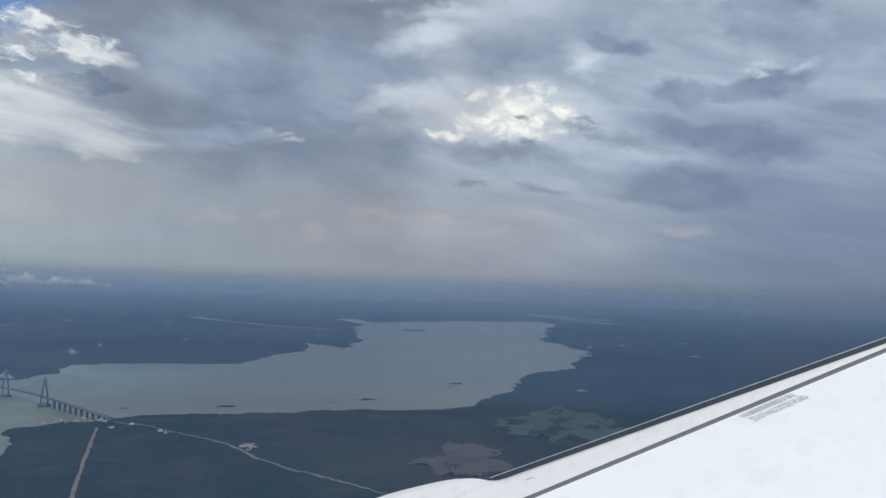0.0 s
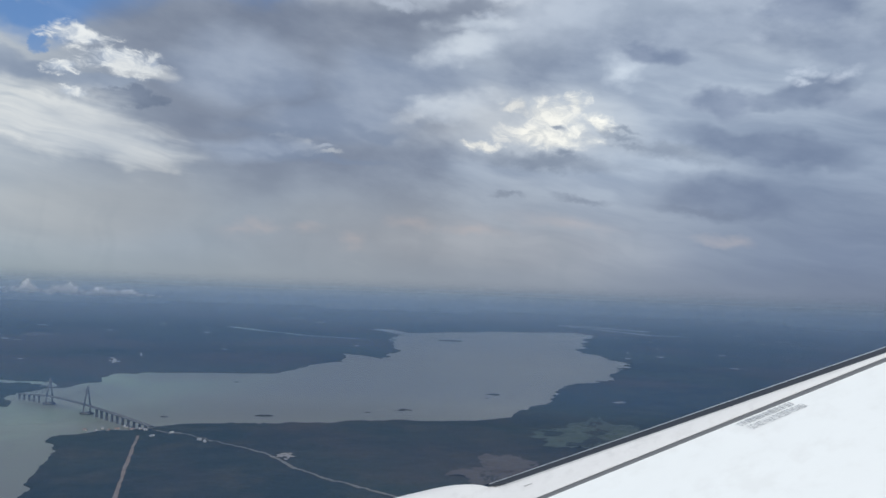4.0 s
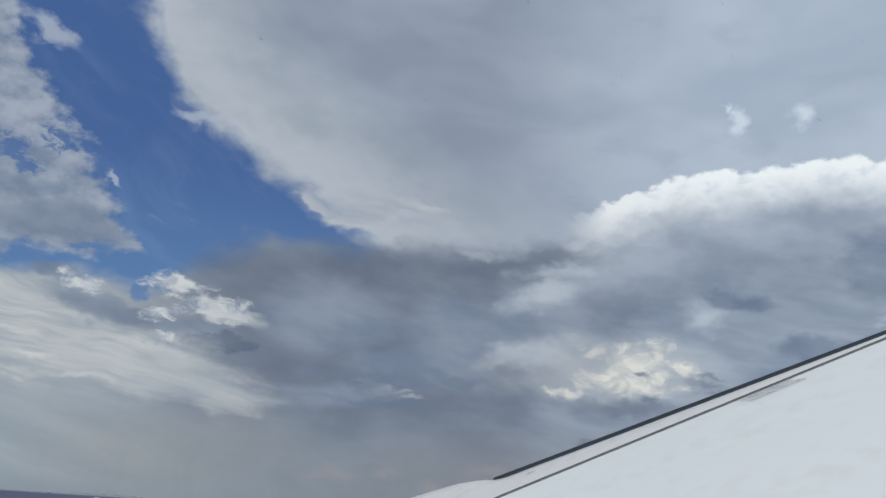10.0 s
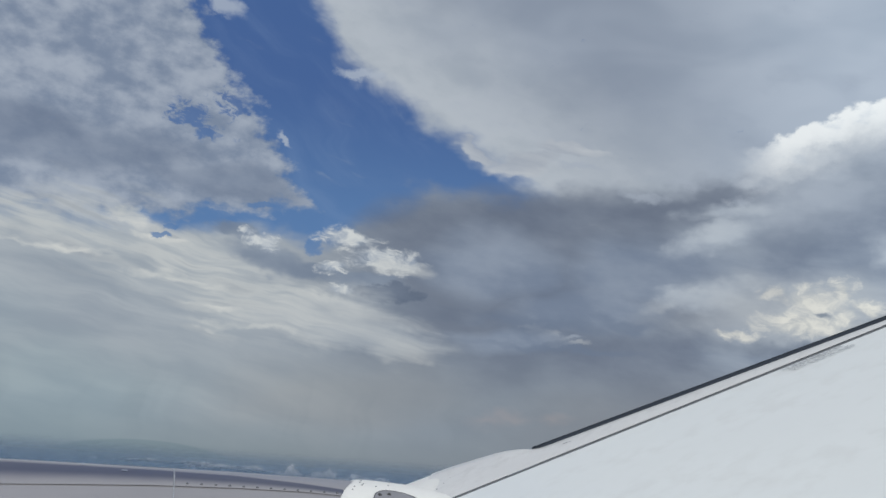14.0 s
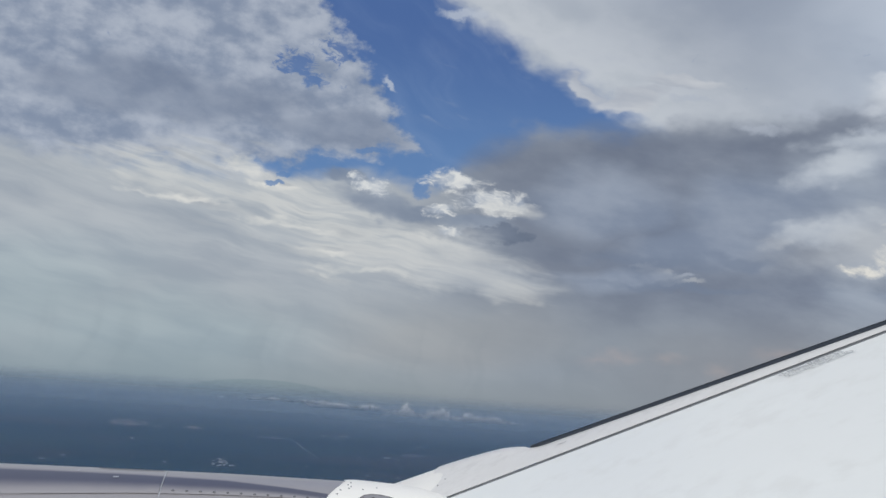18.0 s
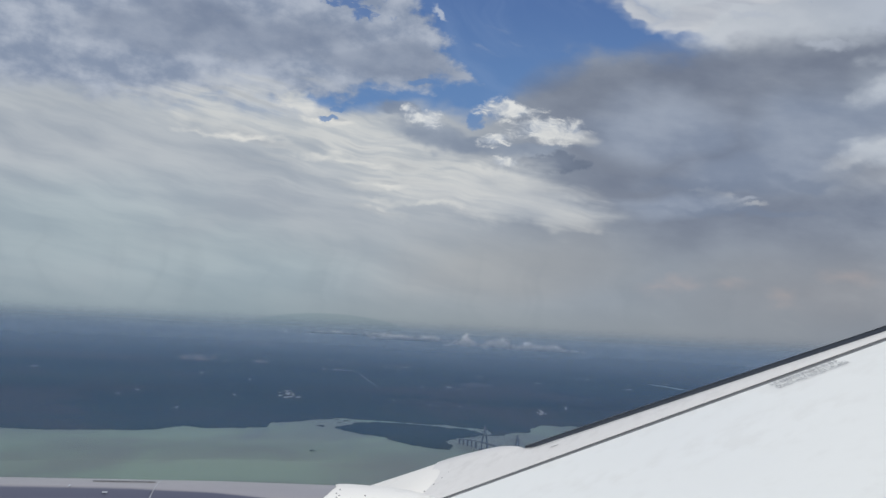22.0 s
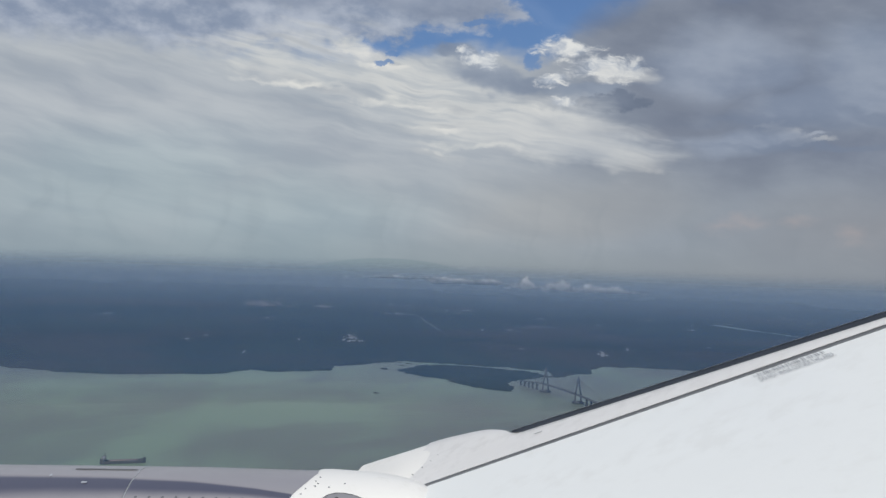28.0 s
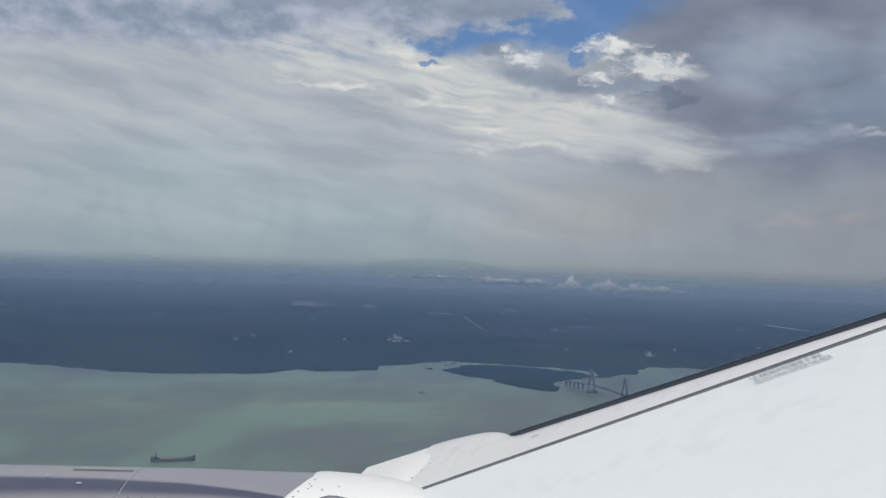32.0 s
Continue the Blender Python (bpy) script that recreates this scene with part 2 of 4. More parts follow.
sky = cloud(sky, RAGS, [(22.6, 10.5, 2.6, 0.7, -1), (21.7, 11.0, 1.0, 0.6, -3), (20.7, 10.6, 1.2, 0.5, 5), (23.1, 10.8, 1.3, 0.4, -4)], tone(FINE, (100, 111, 130), (120, 130, 148)), 0.06, 0.45, 0.92, LUMPS, 0.3)
sky = cloud(sky, MILD, [(19.3, 8.8, 5.4, 0.6, 1), (17.2, 10.4, 4.3, 0.5, 4)], lin(122, 130, 146), 0.02, 0.6, 0.7, STREAK, 0.7)
sky = cloud(sky, RAGS, [(11.6, 8.6, 1.9, 0.5, 16), (12.8, 9.1, 1.1, 0.3, 3), (10.3, 8.1, 1.2, 0.2, -2), (11.8, 8.4, 1.9, 0.5, 14), (4.0, 11.2, 2.5, 0.5, -10), (4.2, 10.9, 2.4, 0.7, -20)], tone(FINE, (164, 169, 178), (196, 197, 198)), 0.05, 0.8, 0.75, STREAK, 0.8)

# broad cloud over the lake
far_lo = tone(STREAK, (140, 151, 169), (172, 181, 194))
sky = S.mix(S.smooth(rough(S.smooth(az, 9.0, -3.0), FINE, 0.8), 0.2, 0.9, 0.75), sky, S.mix(S.smooth(rough(el, BROAD, 6.0), 18.5, 13.5), sky, far_lo))
sky = cloud(sky, SOFT, [(15.1, 13.1, 6.7, 3.1, -4), (6.6, 13.0, 8.1, 3.5, -2), (9.4, 10.6, 7.4, 2.2, 1), (14.2, 8.3, 6.7, 1.2, 0)], tone(FINE, (130, 142, 163), (154, 164, 181)), 0.0, 0.7, 0.8, STREAK, 0.5)
sky = cloud(sky, MILD, [(12.5, 9.3, 7.2, 0.9, 1), (10.7, 7.8, 7.6, 0.4, 1), (6.8, 9.6, 3.3, 0.6, 7)], lin(118, 130, 151), 0.02, 0.9, 0.7, STREAK, 0.8)
sky = cloud(sky, MILD, [(24.8, 9.4, 4.1, 2.0, -6), (22.5, 7.6, 6.2, 1.5, 2), (21.8, 12.2, 2.9, 0.9, 4), (25.7, 8.4, 8.8, 2.0, 3)], tone(STREAK, (178, 184, 192), (214, 214, 212)), 0.02, 0.7, 0.6, THIN, 0.9)
sky = cloud(sky, MILD, [(0.8, 15.3, 4.7, 1.4, -15), (2.1, 11.4, 4.0, 1.3, -2), (-2.1, 16.6, 7.2, 0.8, 0), (-8.7, 14.4, 2.1, 2.4, 1)], tone(FINE, (170, 179, 193), (200, 206, 214)), 0.0, 0.8, 0.8, LUMPS, 0.9)
# slate wall on the far side of the lake
sky = tint(sky, SOFT, [(-23.5, 6.1, 11.4, 8.6, 1), (-18.9, 2.7, 9.9, 4.8, -1)], (0.62, 0.66, 0.74), 0.75, 0.6)
sky = cloud(sky, MILD, [(-17.1, 9.2, 7.3, 1.4, 8), (-20.0, 12.1, 4.0, 1.1, -8), (-22.7, 14.6, 4.2, 1.9, 4), (-15.5, 6.1, 6.5, 1.7, 3)], tone(FINE, (94, 106, 130), (118, 129, 150)), 0.0, 0.6, 0.75, STREAK, 0.7)
sky = cloud(sky, MILD, [(-14.7, 11.8, 3.7, 1.5, 2), (-22.8, 11.5, 3.6, 0.8, 3)], tone(FINE, (140, 149, 167), (166, 173, 187)), 0.0, 0.8, 0.5, LUMPS, 0.7)

# sunlit opening, closed below by a row of dark cloud
glow = blobs(MILD, [(-4.2, 10.4, 8.1, 3.2, -1), (-2.3, 10.5, 9.3, 2.9, -1)])
sky = S.mix(S.smooth(rough(glow, FINE, 0.5), 0.0, 0.9, 0.6), sky, lin(200, 202, 204))
sky = cloud(sky, RAGS, [(-3.9, 9.7, 4.6, 1.1, 3), (-4.2, 10.8, 2.9, 1.5, 9), (-1.8, 11.6, 1.2, 0.6, -21), (-5.8, 11.6, 1.1, 1.1, -1), (-0.1, 9.0, 1.9, 0.4, 4), (-7.4, 10.5, 1.4, 0.7, 19)], tone(TORN, (204, 203, 200), (238, 233, 223), 0.34, 0.66), 0.04, 0.9, 0.85, TORN, 1.5)
sky = cloud(sky, RAGS, [(-8.8, 9.7, 2.1, 0.4, 14), (-4.8, 10.2, 0.7, 0.2, 9), (-9.0, 10.1, 1.6, 0.3, 8), (-9.4, 9.1, 1.8, 0.3, 6)], lin(126, 135, 150), 0.05, 0.9, 0.8, LUMPS, 0.8)
sky = cloud(sky, RAGS, [(-5.0, 8.2, 6.0, 0.7, 4), (-4.2, 8.1, 7.5, 0.9, 3), (-5.1, 8.7, 1.1, 0.4, -1), (-11.6, 8.8, 5.0, 0.9, 8)], tone(FINE, (110, 120, 138), (138, 146, 160)), 0.05, 0.9, 0.8, LUMPS, 0.8)
sky = cloud(sky, RAGS, [(-6.4, 5.7, 3.0, 0.4, 7), (-1.7, 5.8, 1.8, 0.3, 2), (-5.8, 5.7, 2.1, 0.3, 2), (-13.8, 5.0, 4.3, 0.4, 6)], lin(108, 118, 137), 0.03, 1.0, 0.7, LUMPS, 0.8)
sky = cloud(sky, RAGS, [(-17.0, 15.7, 1.1, 1.0, -28), (-21.7, 13.2, 1.5, 0.6, -13), (-19.5, 12.8, 1.1, 0.4, 2), (-19.8, 13.4, 1.4, 0.4, 3), (-10.1, 15.1, 1.1, 1.4, 10), (-18.0, 16.4, 0.6, 0.5, 3)], lin(186, 192, 204), 0.08, 1.1, 0.7, LUMPS, 1.3)

# tall cumulus up the lake, bright along its crown
brow = [S.math("MULTIPLY", above(RAGS, p, q), -1.0) for p, q in (((2.47, 19.41), (-7.20, 22.61)), ((-7.20, 22.61), (-16.42, 23.22)), ((-16.42, 23.22), (-28.12, 21.60)))]
depth = rough(least(*brow), LUMPS, 1.1)
inside_az = S.smooth(rough(az, FINE, 3.0), 0.6, -2.8)
body = S.mix(S.smooth(depth, 0.4, 3.6), tone(LUMPS, (222, 226, 232), (246, 246, 246), 0.3, 0.5), tone(FINE, (146, 155, 170), (176, 183, 195)))
body = S.mix(S.smooth(rough(depth, FINE, 4.0), 3.6, 8.0), body, tone(FINE, (112, 123, 144), (150, 159, 175)))
mask = S.math("MULTIPLY", S.math("MULTIPLY", S.smooth(depth, -0.05, 0.35), S.smooth(rough(depth, FINE, 4.0), 10.5, 6.0)), inside_az)
sky = S.mix(S.math("MULTIPLY", mask, 0.96), sky, body)
sky = cloud(sky, RAGS, [(-1.8, 18.3, 2.6, 0.7, -13), (0.0, 17.1, 1.5, 0.5, -1), (-5.5, 19.9, 2.9, 0.8, -8)], tone(LUMPS, (164, 172, 186), (200, 205, 213)), 0.05, 0.8, 0.55, LUMPS, 0.8)
sky = cloud(sky, MILD, [(-19.9, 17.2, 4.0, 2.0, 5), (-10.6, 14.8, 3.8, 0.8, 5), (-15.0, 11.9, 3.6, 1.4, 1)], tone(FINE, (100, 112, 136), (126, 136, 156)), 0.05, 0.7, 0.75, LUMPS, 0.8)
sky = cloud(sky, RAGS, [(-11.3, 25.8, 1.1, 1.2, 5), (-15.2, 25.8, 1.4, 1.1, -13), (-10.7, 26.5, 0.5, 0.5, 5)], lin(214, 220, 230), 0.15, 0.9, 0.8, LUMPS, 0.9)

# warm light low over the lake, rain-washed air towards the river mouth
sky = S.mix(S.smooth(rough(el, BROAD, 3.0), 8.2, 3.8, 0.55), sky, S.mix(S.smooth(az, 30.0, -14.0), lin(160, 169, 176), S.mix(S.smooth(az, 2.0, -22.0), lin(150, 152, 158), lin(98, 108, 130))))
sky = cloud(sky, MILD, [(4.4, 4.0, 2.2, 0.8, 6), (0.4, 3.5, 3.3, 0.7, 4), (-5.4, 4.3, 5.0, 0.8, 5), (-15.2, 3.4, 2.3, 0.5, 7), (11.2, 3.3, 2.1, 0.6, -3), (14.3, 3.2, 2.1, 0.6, 1), (15.4, 3.0, 2.0, 0.6, -2), (8.0, 2.6, 1.5, 0.7, 10)], lin(176, 166, 166), 0.0, 1.4, 0.45, FINE, 0.7)
sky = tint(sky, WISP, [(24.4, 3.8, 10.8, 3.9, -4), (0.3, 2.5, 17.6, 3.6, -2)], (1.05, 0.985, 0.93), 0.75)
sky = tint(sky, WISP, [(43.6, 2.2, 14.6, 5.1, -5), (52.5, 4.2, 14.6, 5.9, -3)], (0.93, 1.01, 1.01), 0.8)
curtain = S.noise(S.scaled(SOFT, 1.0, 0.12), 0.5, 3.0, 0.5).outputs[0]
sky = S.mix(S.math("MULTIPLY", S.smooth(el, 7.0, 2.0), S.smooth(curtain, 0.45, 0.75, 0.16)), sky, lin(120, 132, 142))
haze_col = S.ramp(S.math("DIVIDE", S.math("ADD", az, 35.0), 110.0, True), [(0.0, lin(84, 95, 118)), (0.22, lin(116, 123, 136)), (0.42, lin(140, 146, 153)), (0.56, lin(138, 147, 153)), (0.70, lin(138, 153, 162)), (1.0, lin(140, 155, 165))])
sky = S.mix(S.smooth(rough(el, BROAD, 3.0), 3.0, -0.6, 0.8), sky, haze_col)
sky = S.mix(S.smooth(el, 0.5, -1.5, 0.85), sky, S.mix(1.0, haze_col, (0.46, 0.56, 0.68, 1), "MULTIPLY"))
hill = S.smooth(S.math("SUBTRACT", S.math("MULTIPLY", ellipse(flat, 36.3, -0.7, 6.0, 1.5, 0), 1.9), S.math("ADD", S.math("MULTIPLY", S.math("SUBTRACT", BROAD, 0.5), 0.3), S.math("MULTIPLY", S.math("ADD", el, 1.0), 0.42))), 0.02, 0.12, 0.30)
sky = S.mix(hill, sky, S.mix(1.0, haze_col, (0.50, 0.66, 0.70, 1), "MULTIPLY"))
sky = S.mix(1.0, sky, S.mix(S.smooth(az, 3.0, -12.0), (0.985, 1.0, 1.005, 1), (1.12, 1.15, 1.155, 1)), "MULTIPLY")
bg = S.add("ShaderNodeBackground", inp={0: sky, 1: 1.0})
out = S.add("ShaderNodeOutputWorld", inp={0: bg.outputs[0]})

# ---------------------------------------------------------------- materials
def material(name):
    m = bpy.data.materials.new(name)
    m.use_nodes = True
    return m, Nodes(m.node_tree)


def surface(name, base, rough, metal=0.0, var=0.12, scale=3.0, bump=0.0, bump_scale=40.0, dirt=None, dirt_amount=0.0, spec=0.5, coat=0.0, streak=(1, 1, 1)):
    """Painted, metal or earthen surface with grain at two scales."""
    m, N = material(name)
    pos = N.add("ShaderNodeTexCoord").outputs["Object"]
    big = N.noise(N.scaled(pos, *streak), scale, 4.0, 0.6).outputs[0]
    small = N.noise(pos, scale * 9, 3.0, 0.6).outputs[0]
    c = (*base, 1)
    lo, hi = [tuple(x * (1 - var) for x in base) + (1,), tuple(min(1, x * (1 + var)) for x in base) + (1,)]
    col = N.mix(big, lo, hi)
    col = N.mix(N.smooth(small, 0.35, 0.7, 0.35), col, c)
    if dirt:
        col = N.mix(N.smooth(N.math("MULTIPLY", big, small), 0.22, 0.42, dirt_amount), col, (*dirt, 1))
    b = N.add("ShaderNodeBsdfPrincipled", inp={"Base Color": col, "Metallic": metal, "Specular IOR Level": spec, "Coat Weight": coat})
    N.put(b.inputs["Roughness"], N.math("ADD", N.math("MULTIPLY", small, rough * 0.5), rough * 0.75))
    if bump:
        bn = N.add("ShaderNodeBump", inp={"Strength": bump, "Distance": 0.02, "Height": N.noise(pos, bump_scale, 4.0, 0.6).outputs[0]})
        N.put(b.inputs["Normal"], bn.outputs[0])
    N.add("ShaderNodeOutputMaterial", inp={0: b.outputs[0]})
    return m


WHITE = surface("white_wing_paint", (0.82, 0.84, 0.83), 0.38, var=0.025, scale=1.2, dirt=(0.66, 0.66, 0.64), dirt_amount=0.25, bump=0.02, bump_scale=25, streak=(1, 4, 1))
CREAM = surface("fairing_paint", (0.82, 0.81, 0.78), 0.42, var=0.03, scale=3.0, dirt=(0.6, 0.58, 0.54), dirt_amount=0.25)
SLAT = surface("slat_metal_paint", (0.73, 0.725, 0.715), 0.4, metal=0.05, var=0.07, scale=2.0, dirt=(0.54, 0.53, 0.52), dirt_amount=0.35, streak=(1, 6, 1))
EDGE = surface("dark_edge_strip", (0.03, 0.037, 0.05), 0.4, var=0.2, scale=8)
SEAL = surface("grey_seal", (0.14, 0.145, 0.155), 0.6, var=0.12, scale=12)
LIP = surface("pale_lip", (0.55, 0.57, 0.60), 0.3, metal=0.4, var=0.1, scale=8)
COWL = surface("cowl_metal", (0.40, 0.385, 0.40), 0.34, metal=0.4, var=0.10, scale=2.0)
DARK = surface("dark_recess", (0.05, 0.05, 0.055), 0.7, var=0.2, scale=10)
RIVET = surface("rivet_grey", (0.16, 0.165, 0.18), 0.5, metal=0.5, var=0.1, scale=30)
VENT = surface("vent_grey", (0.24, 0.24, 0.26), 0.6, var=0.15, scale=10)
INK = surface("marking_ink", (0.30, 0.31, 0.33), 0.7, var=0.25, scale=40)
CONCRETE = surface("bridge_concrete", (0.10, 0.105, 0.11), 0.85, var=0.15, scale=0.2, dirt=(0.07, 0.07, 0.07), dirt_amount=0.4)
CABLE = surface("stay_cable", (0.16, 0.16, 0.17), 0.6, var=0.05, scale=1)
EARTH = surface("bare_earth", (0.15, 0.115, 0.095), 0.95, var=0.35, scale=0.05, dirt=(0.12, 0.11, 0.09), dirt_amount=0.6)
SAND = surface("pale_sand", (0.21, 0.195, 0.18), 0.95, var=0.3, scale=0.06, dirt=(0.2, 0.18, 0.15), dirt_amount=0.5)
TRACK = surface("worn_track", (0.135, 0.125, 0.11), 0.95, var=0.45, scale=0.08, dirt=(0.05, 0.05, 0.042), dirt_amount=0.8)
FIELD = surface("plantation_green", (0.028, 0.044, 0.031), 0.95, var=0.3, scale=0.02, dirt=(0.05, 0.05, 0.035), dirt_amount=0.5)
BROWN = surface("cleared_brown", (0.055, 0.045, 0.04), 0.95, var=0.3, scale=0.04, dirt=(0.04, 0.036, 0.03), dirt_amount=0.5)
HULL = surface("ship_hull", (0.075, 0.08, 0.085), 0.6, var=0.3, scale=0.3)
DECK = surface("ship_deck", (0.2, 0.17, 0.16), 0.8, var=0.3, scale=0.5)
HOUSEPAINT = surface("deckhouse_paint", (0.15, 0.16, 0.17), 0.6, var=0.15, scale=0.5)


def reflection_material():
    """Dark blue reflection painted on the cowl as a tint that thins out towards its edges."""
    m, N = material("painted_cowl_reflection")
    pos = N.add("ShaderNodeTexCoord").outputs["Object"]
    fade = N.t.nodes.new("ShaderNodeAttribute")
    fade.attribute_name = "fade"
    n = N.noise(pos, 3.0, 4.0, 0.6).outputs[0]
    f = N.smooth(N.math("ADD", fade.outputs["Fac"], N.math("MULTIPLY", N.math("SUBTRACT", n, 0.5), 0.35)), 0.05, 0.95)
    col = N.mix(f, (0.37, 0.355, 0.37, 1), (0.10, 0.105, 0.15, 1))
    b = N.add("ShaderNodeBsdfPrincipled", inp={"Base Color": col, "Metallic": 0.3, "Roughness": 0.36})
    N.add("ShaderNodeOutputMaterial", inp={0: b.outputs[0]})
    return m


REFLECTION = reflection_material()


def forest_material():
    m, N = material("rain_forest")
    pos = N.add("ShaderNodeNewGeometry").outputs["Position"]
    wide = N.noise(pos, 0.004, 5.0, 0.6).outputs[0]
    mid = N.noise(pos, 0.03, 5.0, 0.65).outputs[0]
    crowns = N.noise(pos, 0.35, 4.0, 0.7).outputs[0]
    col = N.mix(N.smooth(wide, 0.35, 0.65), (0.010, 0.022, 0.026, 1), (0.026, 0.040, 0.033, 1))
    col = N.mix(N.smooth(mid, 0.45, 0.7, 0.7), col, (0.046, 0.047, 0.036, 1))
    soil = N.noise(pos, 0.0028, 6.0, 0.62, dist=0.5).outputs[0]
    col = N.mix(N.smooth(soil, 0.46, 0.62, 0.7), col, (0.056, 0.045, 0.040, 1))
    col = N.mix(N.smooth(crowns, 0.35, 0.65, 0.6), col, N.mix(1.0, col, (0.55, 0.6, 0.6, 1), "MULTIPLY"))
    b = N.add("ShaderNodeBsdfPrincipled", inp={"Base Color": col, "Roughness": 0.95, "Specular IOR Level": 0.1})
    bn = N.add("ShaderNodeBump", inp={"Strength": 0.8, "Distance": 2.0, "Height": N.math("ADD", crowns, mid)})
    N.put(b.inputs["Normal"], bn.outputs[0])
    N.add("ShaderNodeOutputMaterial", inp={0: b.outputs[0]})
    return m


def water_material():
    m, N = material("silty_water")
    pos = N.add("ShaderNodeNewGeometry").outputs["Position"]
    shoal = N.noise(N.scaled(pos, 1.0, 0.7), 0.011, 5.0, 0.58, dist=0.6).outputs[0]
    wisps = N.noise(N.scaled(pos, 1, 0.35, 1, 30), 0.012, 5.0, 0.6, dist=0.6).outputs[0]
    px = N.add("ShaderNodeSeparateXYZ", inp={0: pos})
    west = N.smooth(px.outputs[0], -150.0, -420.0)
    green = N.math("MULTIPLY", west, N.smooth(shoal, 0.38, 0.62))
    col = N.mix(green, N.mix(west, (0.115, 0.112, 0.085, 1), (0.125, 0.145, 0.105, 1)), (0.17, 0.235, 0.15, 1))
    col = N.mix(N.math("MULTIPLY", west, N.smooth(wisps, 0.58, 0.68, 0.5)), col, (0.085, 0.105, 0.095, 1))
    rip = N.noise(N.scaled(pos, 1, 2.5), 0.05, 3.0, 0.5).outputs[0]
    b = N.add("ShaderNodeBsdfPrincipled", inp={"Base Color": col, "IOR": 1.33, "Roughness": 0.32, "Specular IOR Level": 0.5})
    bn = N.add("ShaderNodeBump", inp={"Strength": 0.02, "Distance": 0.3, "Height": rip})
    N.put(b.inputs["Normal"], bn.outputs[0])
    N.add("ShaderNodeOutputMaterial", inp={0: b.outputs[0]})
    return m


def haze_sheet_material(name, density, rise, tint, dist):
    """Distance haze put into a tinted sheet: clear at the ground, thickening with height, gone above the eye's level.
    """
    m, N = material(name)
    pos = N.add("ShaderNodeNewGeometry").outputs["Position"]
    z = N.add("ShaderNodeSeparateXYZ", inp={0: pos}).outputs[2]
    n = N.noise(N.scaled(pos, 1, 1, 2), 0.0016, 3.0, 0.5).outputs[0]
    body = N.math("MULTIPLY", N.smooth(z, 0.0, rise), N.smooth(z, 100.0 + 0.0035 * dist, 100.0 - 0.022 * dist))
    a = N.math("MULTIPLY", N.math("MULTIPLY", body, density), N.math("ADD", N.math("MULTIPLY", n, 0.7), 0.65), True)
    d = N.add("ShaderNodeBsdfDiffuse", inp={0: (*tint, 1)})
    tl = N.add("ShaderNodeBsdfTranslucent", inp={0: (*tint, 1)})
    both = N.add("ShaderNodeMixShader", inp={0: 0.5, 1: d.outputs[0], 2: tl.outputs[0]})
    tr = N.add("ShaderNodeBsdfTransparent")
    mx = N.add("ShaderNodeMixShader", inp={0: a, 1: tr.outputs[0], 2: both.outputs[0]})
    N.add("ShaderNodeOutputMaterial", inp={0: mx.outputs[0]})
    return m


FOREST, WATER = forest_material(), water_material()


# ---------------------------------------------------------------- mesh helpers
def part(name, bm, mat, parent=None, label="", smooth=True):
    me = bpy.data.meshes.new(name)
    bmesh.ops.recalc_face_normals(bm, faces=bm.faces)
    bm.to_mesh(me)
    bm.free()
    me.materials.append(mat)
    if smooth:
        me.polygons.foreach_set("use_smooth", [True] * len(me.polygons))
    ob = new(name, me)
    ob.parent = parent
    if label:
        tagged(ob, label)
    return ob


def sheet(rows):
    """A bmesh skin through rows of points of equal count."""
    bm = bmesh.new()
    vs = [[bm.verts.new(p) for p in r] for r in rows]
    for a, b in zip(vs, vs[1:]):
        for i in range(len(a) - 1):
            bm.faces.new((a[i], a[i + 1], b[i + 1], b[i]))
    return bm


def thing(name, label, category, at=(0, 0, 0), group="", kind=""):
    ob = new(name)
    ob.location = at
    ob.empty_display_size = 0.1
    return tagged(ob, label, category, group, kind)


def rods(segments, radius, sides=6):
    """Straight round bars in one bmesh; segments of two ends."""
    bm = bmesh.new()
    for a, b in segments:
        a, b = Vector(a), Vector(b)
        q = (b - a).to_track_quat("Z", "Y")
        rings = [[bm.verts.new(p + q @ Vector((radius * math.cos(k * 2 * math.pi / sides), radius * math.sin(k * 2 * math.pi / sides), 0))) for k in range(sides)] for p in (a, b)]
        for k in range(sides):
            bm.faces.new((rings[0][k], rings[0][(k + 1) % sides], rings[1][(k + 1) % sides], rings[1][k]))
        bm.faces.new(rings[0][::-1]), bm.faces.new(rings[1])
    return bm


def box(size, at=(0, 0, 0), turn=0.0, bevel=0.0, taper=1.0):
    bm = bmesh.new()
    bmesh.ops.create_cube(bm, size=1)
    for v in bm.verts:
        k = taper if v.co.z > 0 else 1.0
        v.co = Vector((v.co.x * size[0] * k, v.co.y * size[1] * k, v.co.z * size[2]))
    if bevel:
        bmesh.ops.bevel(bm, geom=bm.edges[:], offset=bevel, segments=2, affect="EDGES")
    bm.transform(Matrix.Translation(at) @ Matrix.Rotation(turn, 4, "Z"))
    return bm


# ---------------------------------------------------------------- land and water
rng = np.random.default_rng(7)
LATTICE = rng.random((256, 256))


def vnoise(x, y):
    xi, yi = np.floor(x).astype(int), np.floor(y).astype(int)
    fx, fy = x - xi, y - yi
    fx, fy = fx * fx * (3 - 2 * fx), fy * fy * (3 - 2 * fy)
    g = lambda i, j: LATTICE[i % 256, j % 256]
    return (g(xi, yi) * (1 - fx) + g(xi + 1, yi) * fx) * (1 - fy) + (g(xi, yi + 1) * (1 - fx) + g(xi + 1, yi + 1) * fx) * fy


